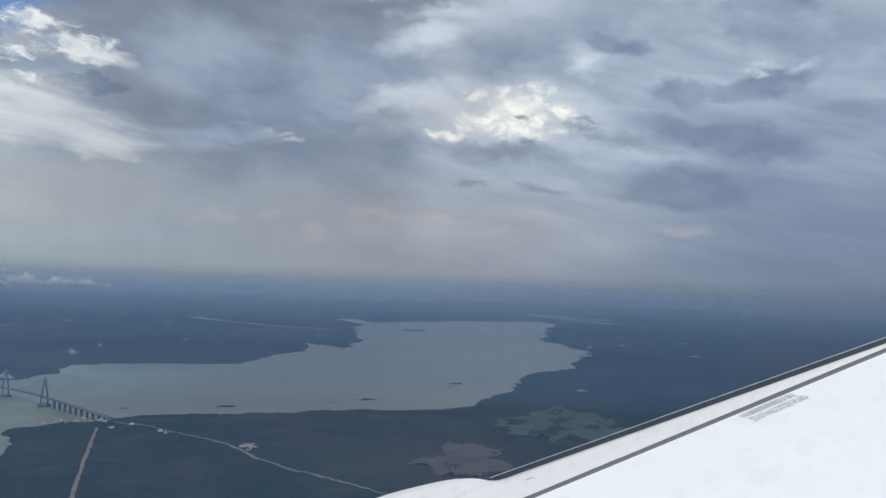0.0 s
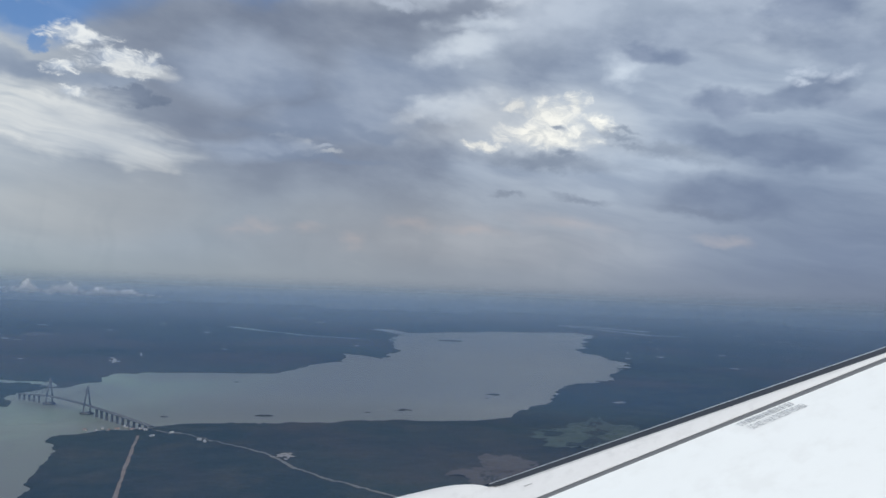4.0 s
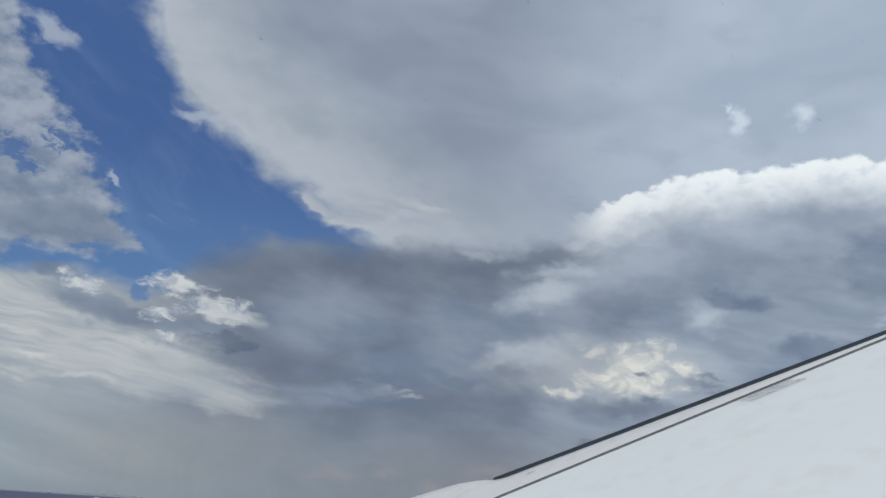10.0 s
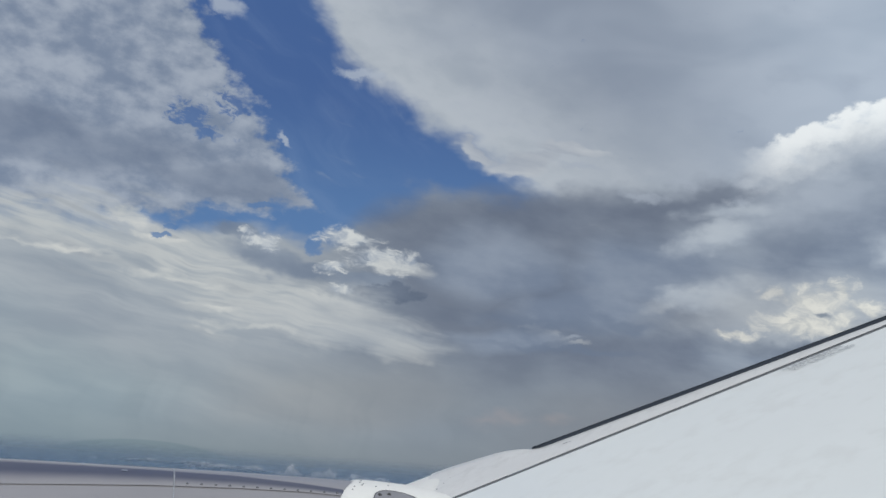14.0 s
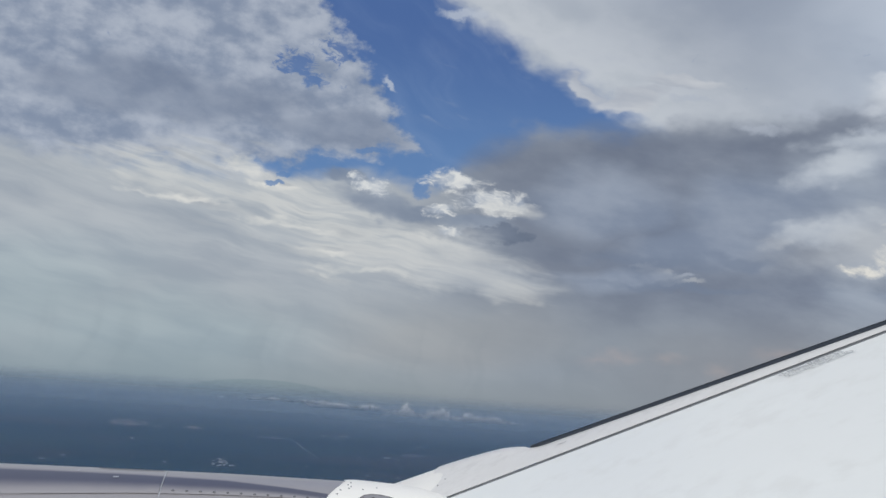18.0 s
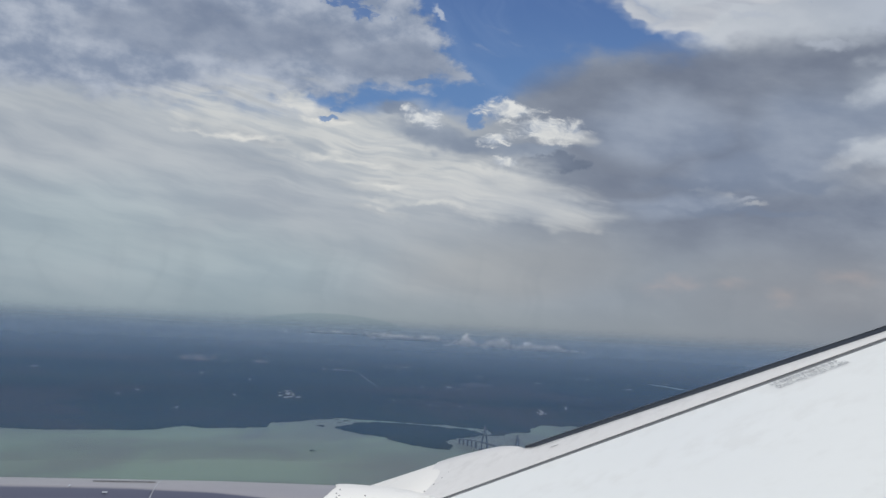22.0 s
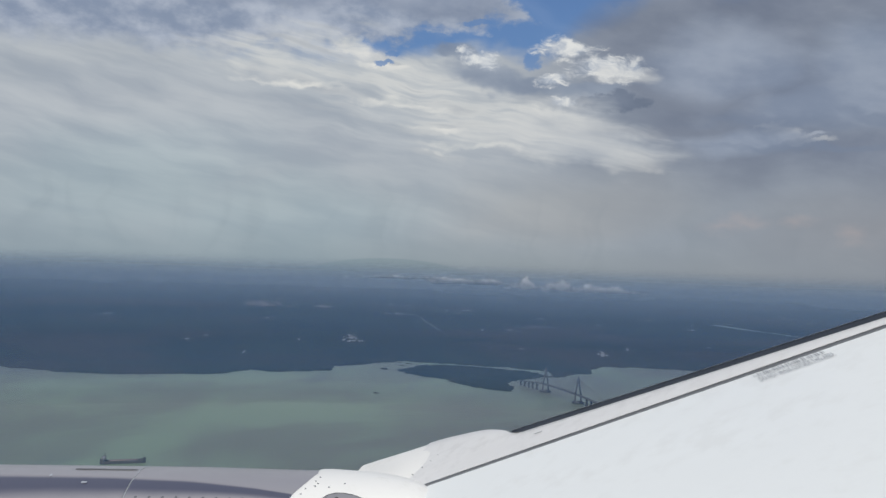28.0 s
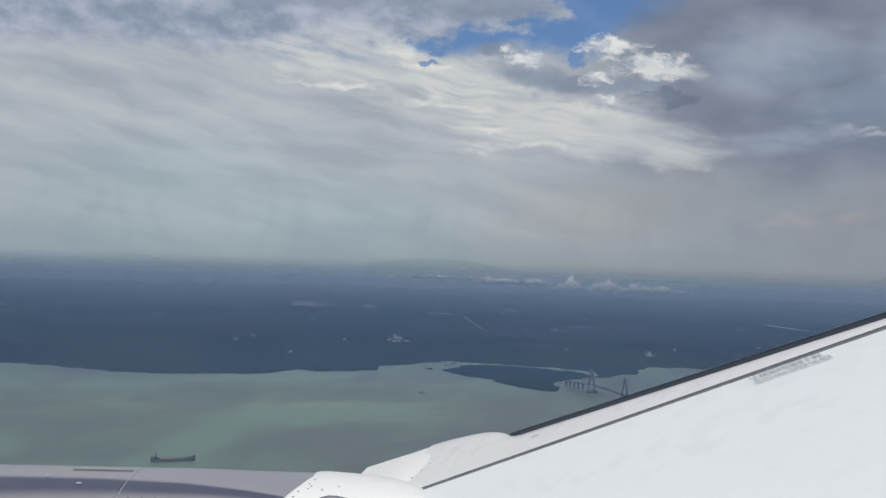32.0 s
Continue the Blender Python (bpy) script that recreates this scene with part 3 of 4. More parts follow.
def fbm(x, y, octaves=4):
    s, a, n = 0.0, 0.5, 0.0
    for k in range(octaves):
        s, n = s + a * vnoise(x * 2 ** k + 17 * k, y * 2 ** k + 5 * k), n + a
        a *= 0.55
    return s / n


def inside(poly, x, y):
    """Signed distance to a closed outline: above zero within it."""
    d, odd = np.full(x.shape, 1e9), np.zeros(x.shape, bool)
    for (x0, y0), (x1, y1) in zip(poly, poly[1:] + poly[:1]):
        ex, ey = x1 - x0, y1 - y0
        k = np.clip(((x - x0) * ex + (y - y0) * ey) / (ex * ex + ey * ey + 1e-9), 0, 1)
        d = np.minimum(d, np.hypot(x - x0 - k * ex, y - y0 - k * ey))
        hit = ((y0 > y) != (y1 > y)) & (x < ex * (y - y0) / (ey + 1e-9 * (ey == 0)) + x0)
        odd ^= hit
    return np.where(odd, d, -d)


def along(line, x, y):
    """Distance to an open line."""
    d = np.full(x.shape, 1e9)
    for (x0, y0), (x1, y1) in zip(line, line[1:]):
        ex, ey = x1 - x0, y1 - y0
        k = np.clip(((x - x0) * ex + (y - y0) * ey) / (ex * ex + ey * ey), 0, 1)
        d = np.minimum(d, np.hypot(x - x0 - k * ex, y - y0 - k * ey))
    return d


LAKE = [(-350, 655), (-376, 703), (-366, 746), (-345, 817), (-337, 894), (-297, 922), (-213, 944), (-203, 1020), (-176, 1117), (-188, 1253), (-133, 1191),
        (-116, 1347), (-161, 1642), (-146, 1811), (42, 2020), (242, 2093), (254, 1983), (168, 1501), (211, 1242), (173, 1128), (151, 1019),
        (97, 959), (76, 885), (71, 798), (33, 727), (21, 692), (-34, 660), (-121, 631), (-158, 616), (-195, 599), (-218, 576), (-240, 559),
        (-262, 537), (-268, 510), (-300, 560)]
MOUTH = [(-3468, -588), (-1643, 150), (-957, 315), (-856, 384), (-739, 445), (-679, 458), (-614, 494), (-565, 555), (-582, 585), (-560, 585), (-528, 641),
         (-548, 672), (-543, 701), (-535, 749), (-509, 772), (-425, 790), (-392, 788), (-395, 806), (-376, 770), (-345, 705),
         (-245, 504), (-205, 400), (-131, 213), (-317, -172), (-1005, -1113)]
ISLAND = [(-489, 686), (-504, 725), (-494, 760), (-418, 776), (-385, 768), (-350, 742), (-322, 690), (-314, 640), (-370, 639), (-428, 660)]
RIVERS = [([(-499, 1787), (-422, 1709), (-314, 1607), (-200, 1561)], 9), ([(-202, 1902), (-142, 1766)], 22), ([(251, 2443), (332, 2259), (402, 2102), (484, 2088)], 14),
          ([(241, 2480), (330, 2420), (420, 2300)], 26), ([(-341, 824), (-350, 873)], 9)]
ISLETS = [(-45, 1609, 26, 15), (22, 834, 15, 3), (10, 815, 6, 2), (-60, 712, 9, 2.5), (-80, 690, 6, 1.6), (-153, 649, 10, 2.5), (-229, 853, 10, 3), (-525, 741, 9, 3), (-512, 717, 5, 2), (-506, 685, 8, 2.4), (-494, 655, 3.5, 1.6)]


def shore(x, y):
    """Above zero on land, below on water; about metres from the water's edge."""
    w = 26 * (fbm(x / 60, y / 60) - 0.5), 26 * (fbm(x / 60 + 40, y / 60 + 9) - 0.5)
    w = w[0] + 15 * (fbm(x / 13, y / 13, 3) - 0.5), w[1] + 15 * (fbm(x / 13 + 7, y / 13 + 3, 3) - 0.5)
    w = w[0] + 7 * (fbm(x / 5, y / 5, 2) - 0.5), w[1] + 7 * (fbm(x / 5 + 3, y / 5 + 8, 2) - 0.5)
    far = np.clip(np.hypot(x, y) / 900, 0.45, 1.6)
    xw, yw = x + w[0] * far, y + w[1] * far
    water = np.maximum(inside(LAKE, xw, yw), np.minimum(inside(MOUTH, xw, yw), -inside(ISLAND, xw, yw)))
    for line, width in RIVERS:
        water = np.maximum(water, width * (0.75 + 0.6 * fbm(x / 90, y / 90, 2)) - along(line, x + 0.5 * w[0], y + 0.5 * w[1]))
    for ix, iy, a, b in ISLETS:
        water = np.minimum(water, (np.hypot((xw - ix - w[0] * 0.4) / a, (yw - iy) / b) - 1) * b)
    return -water


def land_height(x, y):
    s = shore(x, y)
    canopy = fbm(x / 14, y / 14, 4)
    hills = fbm(x / 420 + 3, y / 420, 3) - 0.35
    up = np.clip(s / 10, 0, 1)
    return np.clip(s * 0.5, -2.5, 0.9) + up * (2.2 * (canopy - 0.3) + 6 * np.clip(hills, 0, 1) * np.clip(s / 160, 0, 1))


def polar_sheet(name, bearings, radii, height):
    a, r = np.meshgrid(np.radians(bearings), radii, indexing="ij")
    x, y = -np.sin(a) * r, np.cos(a) * r
    z = height(x, y)
    n, m = a.shape
    me = bpy.data.meshes.new(name)
    co = np.stack([x, y, z], -1).reshape(-1, 3)
    i, j = np.meshgrid(np.arange(n - 1), np.arange(m - 1), indexing="ij")
    q = (i * m + j).reshape(-1)
    f = np.stack([q, q + m, q + m + 1, q + 1], -1)
    me.vertices.add(len(co)), me.vertices.foreach_set("co", co.astype(np.float32).reshape(-1))
    me.loops.add(f.size), me.loops.foreach_set("vertex_index", f.astype(np.int32).reshape(-1))
    me.polygons.add(len(f)), me.polygons.foreach_set("loop_start", np.arange(0, f.size, 4, dtype=np.int32))
    me.polygons.foreach_set("use_smooth", [True] * len(f))
    me.update(calc_edges=True)
    return me


BEARINGS = np.concatenate([np.arange(-180, -34, 4.0), np.arange(-34, 74, 0.11), np.arange(74, 181, 4.0)])
DIPS = np.concatenate([np.arange(1.16, 2.2, 0.02), np.arange(2.2, 5, 0.02), np.arange(5, 17, 0.06), np.arange(17, 60, 1.0)])
RADII = 100 / np.tan(np.radians(DIPS))
me = polar_sheet("ground", BEARINGS, RADII[::-1], land_height)
me.materials.append(FOREST)
ground = tagged(new("ground", me), "dark blue-green rain forest lowland reaching to the hazy horizon", "ground", kind="structure")
me = polar_sheet("water", np.arange(-180, 181, 3.0), np.array([40.0, 120, 260, 420, 640, 900, 1300, 1900, 2700]), lambda x, y: np.zeros_like(x))
me.materials.append(WATER)
water = tagged(new("water", me), "calm grey-green silty lake and river mouth", "water", kind="structure")

# added tinted sheets standing in for distance haze between land and cloud, nearest first
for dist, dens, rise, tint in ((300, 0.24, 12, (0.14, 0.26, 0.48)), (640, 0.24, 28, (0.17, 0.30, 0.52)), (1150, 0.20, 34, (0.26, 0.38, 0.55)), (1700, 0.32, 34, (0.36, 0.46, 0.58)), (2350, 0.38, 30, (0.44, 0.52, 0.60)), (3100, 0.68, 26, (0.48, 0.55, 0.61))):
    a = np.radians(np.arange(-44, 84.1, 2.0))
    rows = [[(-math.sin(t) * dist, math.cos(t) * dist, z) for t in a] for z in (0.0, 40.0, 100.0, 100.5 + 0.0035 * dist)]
    ob = part("haze_sheet", sheet(rows), haze_sheet_material("mist", dens, rise, tint, dist))
    tagged(ob, "added tinted see-through sheet standing in for distance haze", "mist", "mist over the forest", "structure")

# ---------------------------------------------------------------- the wing
ROOT = Vector((-0.620, 3.861, 100.307))
SPAN, CHORD = Vector((1.404, -0.1185, 0.580)), Vector((0.06, -1.0, -0.5))
OUT = Vector((-0.402, -0.429, 0.809))


def on_wing(s, b, h=0.0):
    """Place on the wing: along the span, back along the chord, off the skin."""
    return ROOT + SPAN * s + CHORD * b + OUT * h


def seal_at(s):
    return 0.176 - 0.108 * s


def crest(s):
    """Front line of the skin where it runs up into the pylon fairing."""
    q = s + np.linspace(-0.06, 0.06, 13) if s < -0.07 else s
    return float(np.mean(np.interp(q, [-0.60, -0.442, -0.313, -0.143, -0.086, -0.03, 0.02, 0.05], [-0.128, -0.120, -0.120, -0.083, -0.061, -0.024, 0.0, 0.0])))


def strip(b0, b1, s0, s1, h0=0.0, h1=0.0, n=60, m=3):
    rows = []
    for i in range(n + 1):
        s = s0 + (s1 - s0) * i / n
        lo, hi = (b0(s) if callable(b0) else b0), (b1(s) if callable(b1) else b1)
        rows.append([on_wing(s, lo + (hi - lo) * k / m, h0 + (h1 - h0) * k / m) for k in range(m + 1)])
    return sheet(rows)


aircraft = thing("aircraft", "white airliner wing, cream pylon fairing and grey engine cowl in flight", "aircraft", ROOT)
HOME = Matrix.Translation(-ROOT)


def air_part(name, bm, mat, parent=None, label="", smooth=True):
    bm.transform(HOME)
    return part(name, bm, mat, parent or aircraft, label, smooth)


def stud(name, at, radius, mat, parent):
    bm = bmesh.new()
    bmesh.ops.create_uvsphere(bm, u_segments=8, v_segments=5, radius=radius)
    bm.transform(Matrix.Translation(at))
    return air_part(name, bm, mat, parent)


TIP = 2.7
SINK = -0.006      # the skin lies a little below the raised nose strip
rows = []
for i in range(61):
    s = -0.5 + (TIP + 0.5) * i / 60
    b0 = seal_at(s) + 0.024
    rows.append([on_wing(s, b0 + (2.0 - b0) * k / 14, SINK + 0.05 * math.sin(math.pi * k / 14)) for k in range(15)] + [on_wing(s, 2.0, -0.06), on_wing(s, 0.9, -0.28)])
wing = air_part("wing", sheet(rows), WHITE, None, "white painted wing, upper skin lightly scuffed")
rows = []
for i in range(81):
    s = TIP * i / 80
    rows.append([on_wing(s, b, h) for b, h in ((0.9, -0.28), (0.35, -0.20), (0.10, -0.13), (0.02, -0.07), (0.0, -0.03), (-0.004, -0.008), (-0.003, 0.0))])
air_part("lower_skin", sheet(rows), SLAT, wing)
air_part("edge_lip", strip(-0.006, 0.003, 0.005, TIP, -0.001, 0.003), LIP, wing, "thin pale metal lip")
air_part("leading_edge_strip", strip(0.001, lambda s: 0.001 + 0.023 * min(1.0, (s + 0.005) / 0.05), 0.0, TIP, 0.001, SINK - 0.001, 120), EDGE, wing, "dark blue-black leading edge strip")


def slat_front(s):
    return crest(s) * (1 - max(0.0, min(1.0, (s + 0.03) / 0.06))) + 0.024 * max(0.0, min(1.0, (s + 0.03) / 0.06))


rows = []
for i in range(121):
    s = -0.36 + (TIP + 0.36) * i / 120
    f, g = slat_front(s), seal_at(s)
    raise_ = 0.010 * max(0.0, min(1.0, -s / 0.1))
    rows.append([on_wing(s, f - 0.03, -0.09), on_wing(s, f - 0.008, SINK - 0.012 + raise_)] * (1 if s < 0.02 else 0) + ([on_wing(s, f, SINK - 0.02), on_wing(s, f, SINK - 0.004)] if s >= 0.02 else []) + [on_wing(s, f + (g - f) * k / 8, SINK + raise_ * (1 - k / 8) + 0.003 * math.sin(math.pi * k / 8)) for k in range(9)])
air_part("slat", sheet(rows), SLAT, wing, "pale grey slat skin with faint stains")
air_part("seal", strip(seal_at, lambda s: seal_at(s) + 0.036 - 0.005 * s, -0.36, TIP, SINK - 0.002, SINK - 0.002), SEAL, wing, "dark grey gap seal")


def skin_h(b, s):
    b0 = seal_at(s) + 0.019
    return SINK + 0.05 * math.sin(math.pi * max(0.0, b - b0) / (2.0 - b0)) + 0.0025


def lettering(body):
    cu = bpy.data.curves.new("lettering", "FONT")
    cu.body, cu.size, cu.align_x = body, 1.0, "LEFT"
    tmp = bpy.data.objects.new("lettering", cu)
    scene.collection.objects.link(tmp)
    me = bpy.data.meshes.new_from_object(tmp.evaluated_get(bpy.context.evaluated_depsgraph_get()))
    bpy.data.objects.remove(tmp)
    return me, max(v.co.x for v in me.vertices)


# stencilled marking beside the seal: one line that reads, one that does not
me, wide = lettering("DO NOT WALK OUTSIDE THIS AREA")
for v in me.vertices:
    u, w = v.co.x / wide, v.co.y
    s, b = 0.757 + 0.160 * u - 0.020 * w, 0.203 - 0.022 * u - 0.044 * w
    v.co = HOME @ on_wing(s, b, skin_h(b, s) + 0.002)
me.materials.append(INK)
ob = new("lettering", me)
ob.parent = wing
tagged(ob, "stencilled grey warning line DO NOT WALK OUTSIDE THIS AREA")
random.seed(4)
u = 0.0
while u < 0.97:
    u1 = min(1.0, u + random.choice((0.006, 0.012, 0.016)))
    bm = sheet([[on_wing(0.735 + 0.160 * t - 0.012 * k, 0.162 - 0.020 * t - 0.026 * k, skin_h(0.14, 0.8) + 0.002) for k in (0, 1)] for t in (u, u1)])
    air_part("marking_bar", bm, INK, wing, smooth=False)
    u = u1 + random.choice((0.012, 0.012, 0.014, 0.034))
for i in range(3):
    s = 0.16 + 0.62 * i
    air_part("panel_joint", strip(0.05, lambda q: seal_at(q) - 0.006, s, s + 0.0012, SINK + 0.0035, SINK + 0.0035, 1, 8), SLAT, wing, smooth=False)
air_part("scuff_mark", strip(0.077, 0.080, 0.105, 0.13, SINK + 0.0045, SINK + 0.0045, 2, 1), SEAL, wing, smooth=False)

# ---------------------------------------------------------------- pylon fairing
SEAM = ([-0.105, -0.05, 0.0, 0.066, 0.134, 0.36], [-0.140, -0.222, -0.250, -0.276, -0.320, -0.46])
LOW = 0.36


def on_fairing(k, t, extra=0.0):
    """k from the seam (0) to the nose (1), t from the crest (0) down the side (1)."""
    right = float(np.interp(-0.105 + t * (LOW + 0.105), *SEAM))
    s = right + (-0.66 - right) * k
    c = crest(s)
    return on_wing(s, c + t * (LOW - c), SINK + 0.004 + 0.016 * math.sin(math.pi * min(1.0, t * 1.2)) * math.sin(math.pi * min(1, k)) + extra)


rows = []
for i in range(33):
    k = i / 32
    s = -0.140 - 0.52 * k
    c = crest(s)
    rows.append([on_wing(s, c - 0.06, -0.22), on_wing(s, c - 0.04, -0.08), on_wing(s, c - 0.014, -0.014)] + [on_fairing(k, j / 20) for j in range(21)])
skirt = [rows[0][j] - OUT * 0.02 for j in range(len(rows[0]))]
rows.insert(0, skirt)
pylon = air_part("pylon_fairing", sheet(rows), CREAM, None, "cream-white riveted pylon fairing")
for k in range(9):
    stud("rivet", on_fairing(0.035, 0.10 + 0.075 * k, 0.001), 0.0034, RIVET, pylon)

# ---------------------------------------------------------------- engine nacelle
TOP0, TOP1 = Vector((-2.362, 2.715, 100.098)), Vector((-1.414, 3.422, 100.106))
AX = (TOP1 - TOP0).normalized()
SIDE = Vector((AX.y, -AX.x, 0)).normalized()
RAD = 0.62
TOP0 = TOP0 + SIDE * 0.15 + Vector((0, 0, 0.018))


def cowl_r(u):
    """Radius along the cowl; u in metres from the first top point."""
    return float(np.interp(u, [-1.5, -1.2, -0.6, 0.0, 0.8, 1.16, 1.35, 1.62], [0.50, 0.58, 0.612, 0.62, 0.62, 0.614, 0.610, 0.595]))


def on_cowl(u, ang, off=0.0):
    """Along the axis, turned ang degrees from the crown towards the cabin."""
    c = TOP0 + AX * u - Vector((0, 0, RAD))
    r = cowl_r(u) + off
    return c + Vector((0, 0, 1)) * r * math.cos(radians(ang)) + SIDE * r * math.sin(radians(ang))


def cowl_panel(u0, u1, a0, a1, off=0.0, n=20, m=30):
    f = lambda a, u: a(u) if callable(a) else a
    us = [u0 + (u1 - u0) * i / n for i in range(n + 1)]
    return sheet([[on_cowl(u, f(a0, u) + (f(a1, u) - f(a0, u)) * j / m, off) for j in range(m + 1)] for u in us])


# upper and lower angles of the reflection painted along the cowl
def reflection_top(u):
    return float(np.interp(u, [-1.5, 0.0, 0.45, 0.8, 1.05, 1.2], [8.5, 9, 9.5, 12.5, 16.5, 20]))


def reflection_low(u):
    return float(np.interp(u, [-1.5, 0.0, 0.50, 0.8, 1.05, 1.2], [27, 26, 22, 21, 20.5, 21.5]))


cowl = air_part("engine_cowl", cowl_panel(-1.5, 0.572, -180, 180, 0, 24, 90), COWL, None, "pinkish grey metal engine cowl")
air_part("fan_cowl", cowl_panel(0.576, 1.36, -180, 180, 0, 30, 90), COWL, cowl, "pale grey fan cowl")
# the cowl's dark reflection, put into colour on a thin overlaid panel
def soft_reflection(u0, u1):
    ob = air_part("painted_reflection", cowl_panel(u0, u1, lambda u: reflection_top(u) - 1.5, lambda u: reflection_low(u) + 3, 0.0025, 24, 16), REFLECTION, cowl, "dark blue-grey reflection painted on the cowl")
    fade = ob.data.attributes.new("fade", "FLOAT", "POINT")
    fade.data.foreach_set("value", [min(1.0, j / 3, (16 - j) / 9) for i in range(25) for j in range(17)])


soft_reflection(-1.5, 0.571)
soft_reflection(0.577, 1.2)
air_part("joint_band", cowl_panel(0.5725, 0.5755, -180, 180, 0.001, 1, 90), LIP, cowl)
air_part("access_panel", cowl_panel(0.318, 0.56, -1.0, 0.6, 0.002, 12, 2), SEAL, cowl, "narrow grey access panel")
for k in range(12):
    stud("fastener", on_cowl(0.62 + 0.05 * k, 22.6, 0.001), 0.0062, RIVET, cowl)
for k in range(8):
    air_part("vent_slot", cowl_panel(1.00 + 0.026 * k, 1.012 + 0.026 * k, -12.0, -10.5, 0.002, 1, 1), DARK, cowl)
air_part("latch", cowl_panel(0.39, 0.41, 13.5, 14.6, 0.006, 2, 2), LIP, cowl, "small bright latch")
air_part("latch", cowl_panel(0.25, 0.258, 7.5, 9.5, 0.006, 2, 2), LIP, cowl, "small bright latch")

# nose cap saddled over the end of the cowl, with its arched vent
def cap_front(ang):
    return float(np.interp(ang, [-40, 0, 10, 20, 30, 60], [1.285, 1.285, 1.25, 1.20, 1.16, 1.09]))


def cap_rise(back):
    return float(np.interp(back, [0.0, 0.006, 0.02, 0.05, 0.12, 0.24, 0.32, 0.40, 0.50, 0.62, 0.8], [0.002, 0.005, 0.007, 0.008, 0.008, 0.007, 0.001, -0.016, -0.058, -0.14, -0.30]))


def on_cap(u, ang, off=0.0):
    return on_cowl(u, ang, cap_rise(u - cap_front(ang)) + off)


rows = [[on_cowl(cap_front(-30 + 2 * j) + 0.004, -30 + 2 * j, -0.02) for j in range(46)]]
for back in (0.0, 0.003, 0.006, 0.012, 0.02, 0.035, 0.05, 0.08, 0.12, 0.18, 0.24, 0.28, 0.32, 0.36, 0.40, 0.45, 0.50, 0.56, 0.62, 0.7, 0.8):
    rows.append([on_cap(cap_front(-30 + 2 * j) + back, -30 + 2 * j) for j in range(46)])
cap = air_part("nose_cap", sheet(rows), CREAM, None, "white riveted nose cap")
for u, ang in ((1.235, 19.5), (1.25, 16), (1.285, 14), (1.295, 12), (1.285, 10), (1.30, 6), (1.34, 14.5), (1.40, 11)):
    stud("rivet", on_cap(u, ang, -0.0015), 0.0044, RIVET, cap)
arch = [(1.295, 31), (1.305, 26), (1.318, 22.5), (1.34, 20.0), (1.37, 18.6), (1.40, 18.4), (1.44, 19.2), (1.48, 21), (1.52, 24)]
air_part("vent_recess", sheet([[on_cap(u, a + (38 - a) * k / 8, 0.003) for k in range(9)] for u, a in arch]), VENT, cap, "grey arched vent recess")
edge = [on_cap(u, a, 0.003) for u, a in arch]
air_part("vent_rim", rods(list(zip(edge, edge[1:])), 0.0022), SEAL, cap)
for u, ang in ((1.335, 23.0), (1.375, 22.0)):
    stud("vent_hole", on_cap(u, ang, 0.001), 0.009, DARK, cap)

# ---------------------------------------------------------------- bridge over the lake's narrows
BR = [Vector((-356, 684)), Vector((-322, 663)), Vector((-276, 625)), Vector((-205, 560))]
bridge = thing("cable_stayed_bridge", "grey concrete cable-stayed bridge with two tall towers", "bridge", (-300, 640, 0))
BI = Matrix.Translation((300, -640, 0))
line = []
for a, b in zip(BR, BR[1:]):
    line += [a.lerp(b, k / 12) for k in range(12)]
line.append(BR[-1])
total = len(line) - 1
zdeck = lambda i: 3.2 + 3.0 * math.sin(math.pi * min(1, max(0, (i + 2) / (total + 6))))
side = lambda i: (line[min(i + 1, total)] - line[max(i - 1, 0)]).orthogonal().normalized()
rows = []
for i, p in enumerate(line):
    n2 = side(i)
    q = [p + n2 * w for w in (-1.5, 1.5)]
    z = zdeck(i)
    rows.append([(q[0].x, q[0].y, z), (q[0].x, q[0].y, z + 0.7), (q[1].x, q[1].y, z + 0.7), (q[1].x, q[1].y, z), (q[0].x, q[0].y, z)])
bm = sheet(rows)
bm.transform(BI)
part("deck", bm, CONCRETE, bridge)
for i in list(range(0, 9, 2)) + list(range(26, total)):
    p = line[i]
    part("pier", box((1.0, 2.2, zdeck(i) + 2), (p.x + 300, p.y - 640, (zdeck(i) - 2) / 2), 0.75), CONCRETE, bridge, smooth=False)
for idx in (12, 24):
    p, n2, z = line[idx], side(idx), zdeck(idx)
    tall = 20.0
    legs = [((p.x + n2.x * w, p.y + n2.y * w, -1), (p.x + n2.x * w * 0.9, p.y + n2.y * w * 0.9, z)) for w in (-2.6, 2.6)]
    legs += [((p.x + n2.x * w * 0.9, p.y + n2.y * w * 0.9, z), (p.x, p.y, tall)) for w in (-2.6, 2.6)]
    for a, b in legs:
        bm = rods([(a, b)], 0.6, 8)
        bm.transform(BI)
        part("tower_leg", bm, CONCRETE, bridge)
    part("tower_base", box((8, 5, 1.6), (p.x + 300, p.y - 640, 0.6), 0.75, 0.2), CONCRETE, bridge)
    for k in range(1, 9):
        for sgn in (-1, 1):
            j = min(total, max(0, idx + sgn * k))
            e = line[j]
            bm = rods([((p.x, p.y, tall - 1 - 0.9 * (8 - k) * 0.6), (e.x, e.y, zdeck(j) + 0.7))], 0.09, 4)
            bm.transform(BI)
            part("stay_cable", bm, CABLE, bridge)

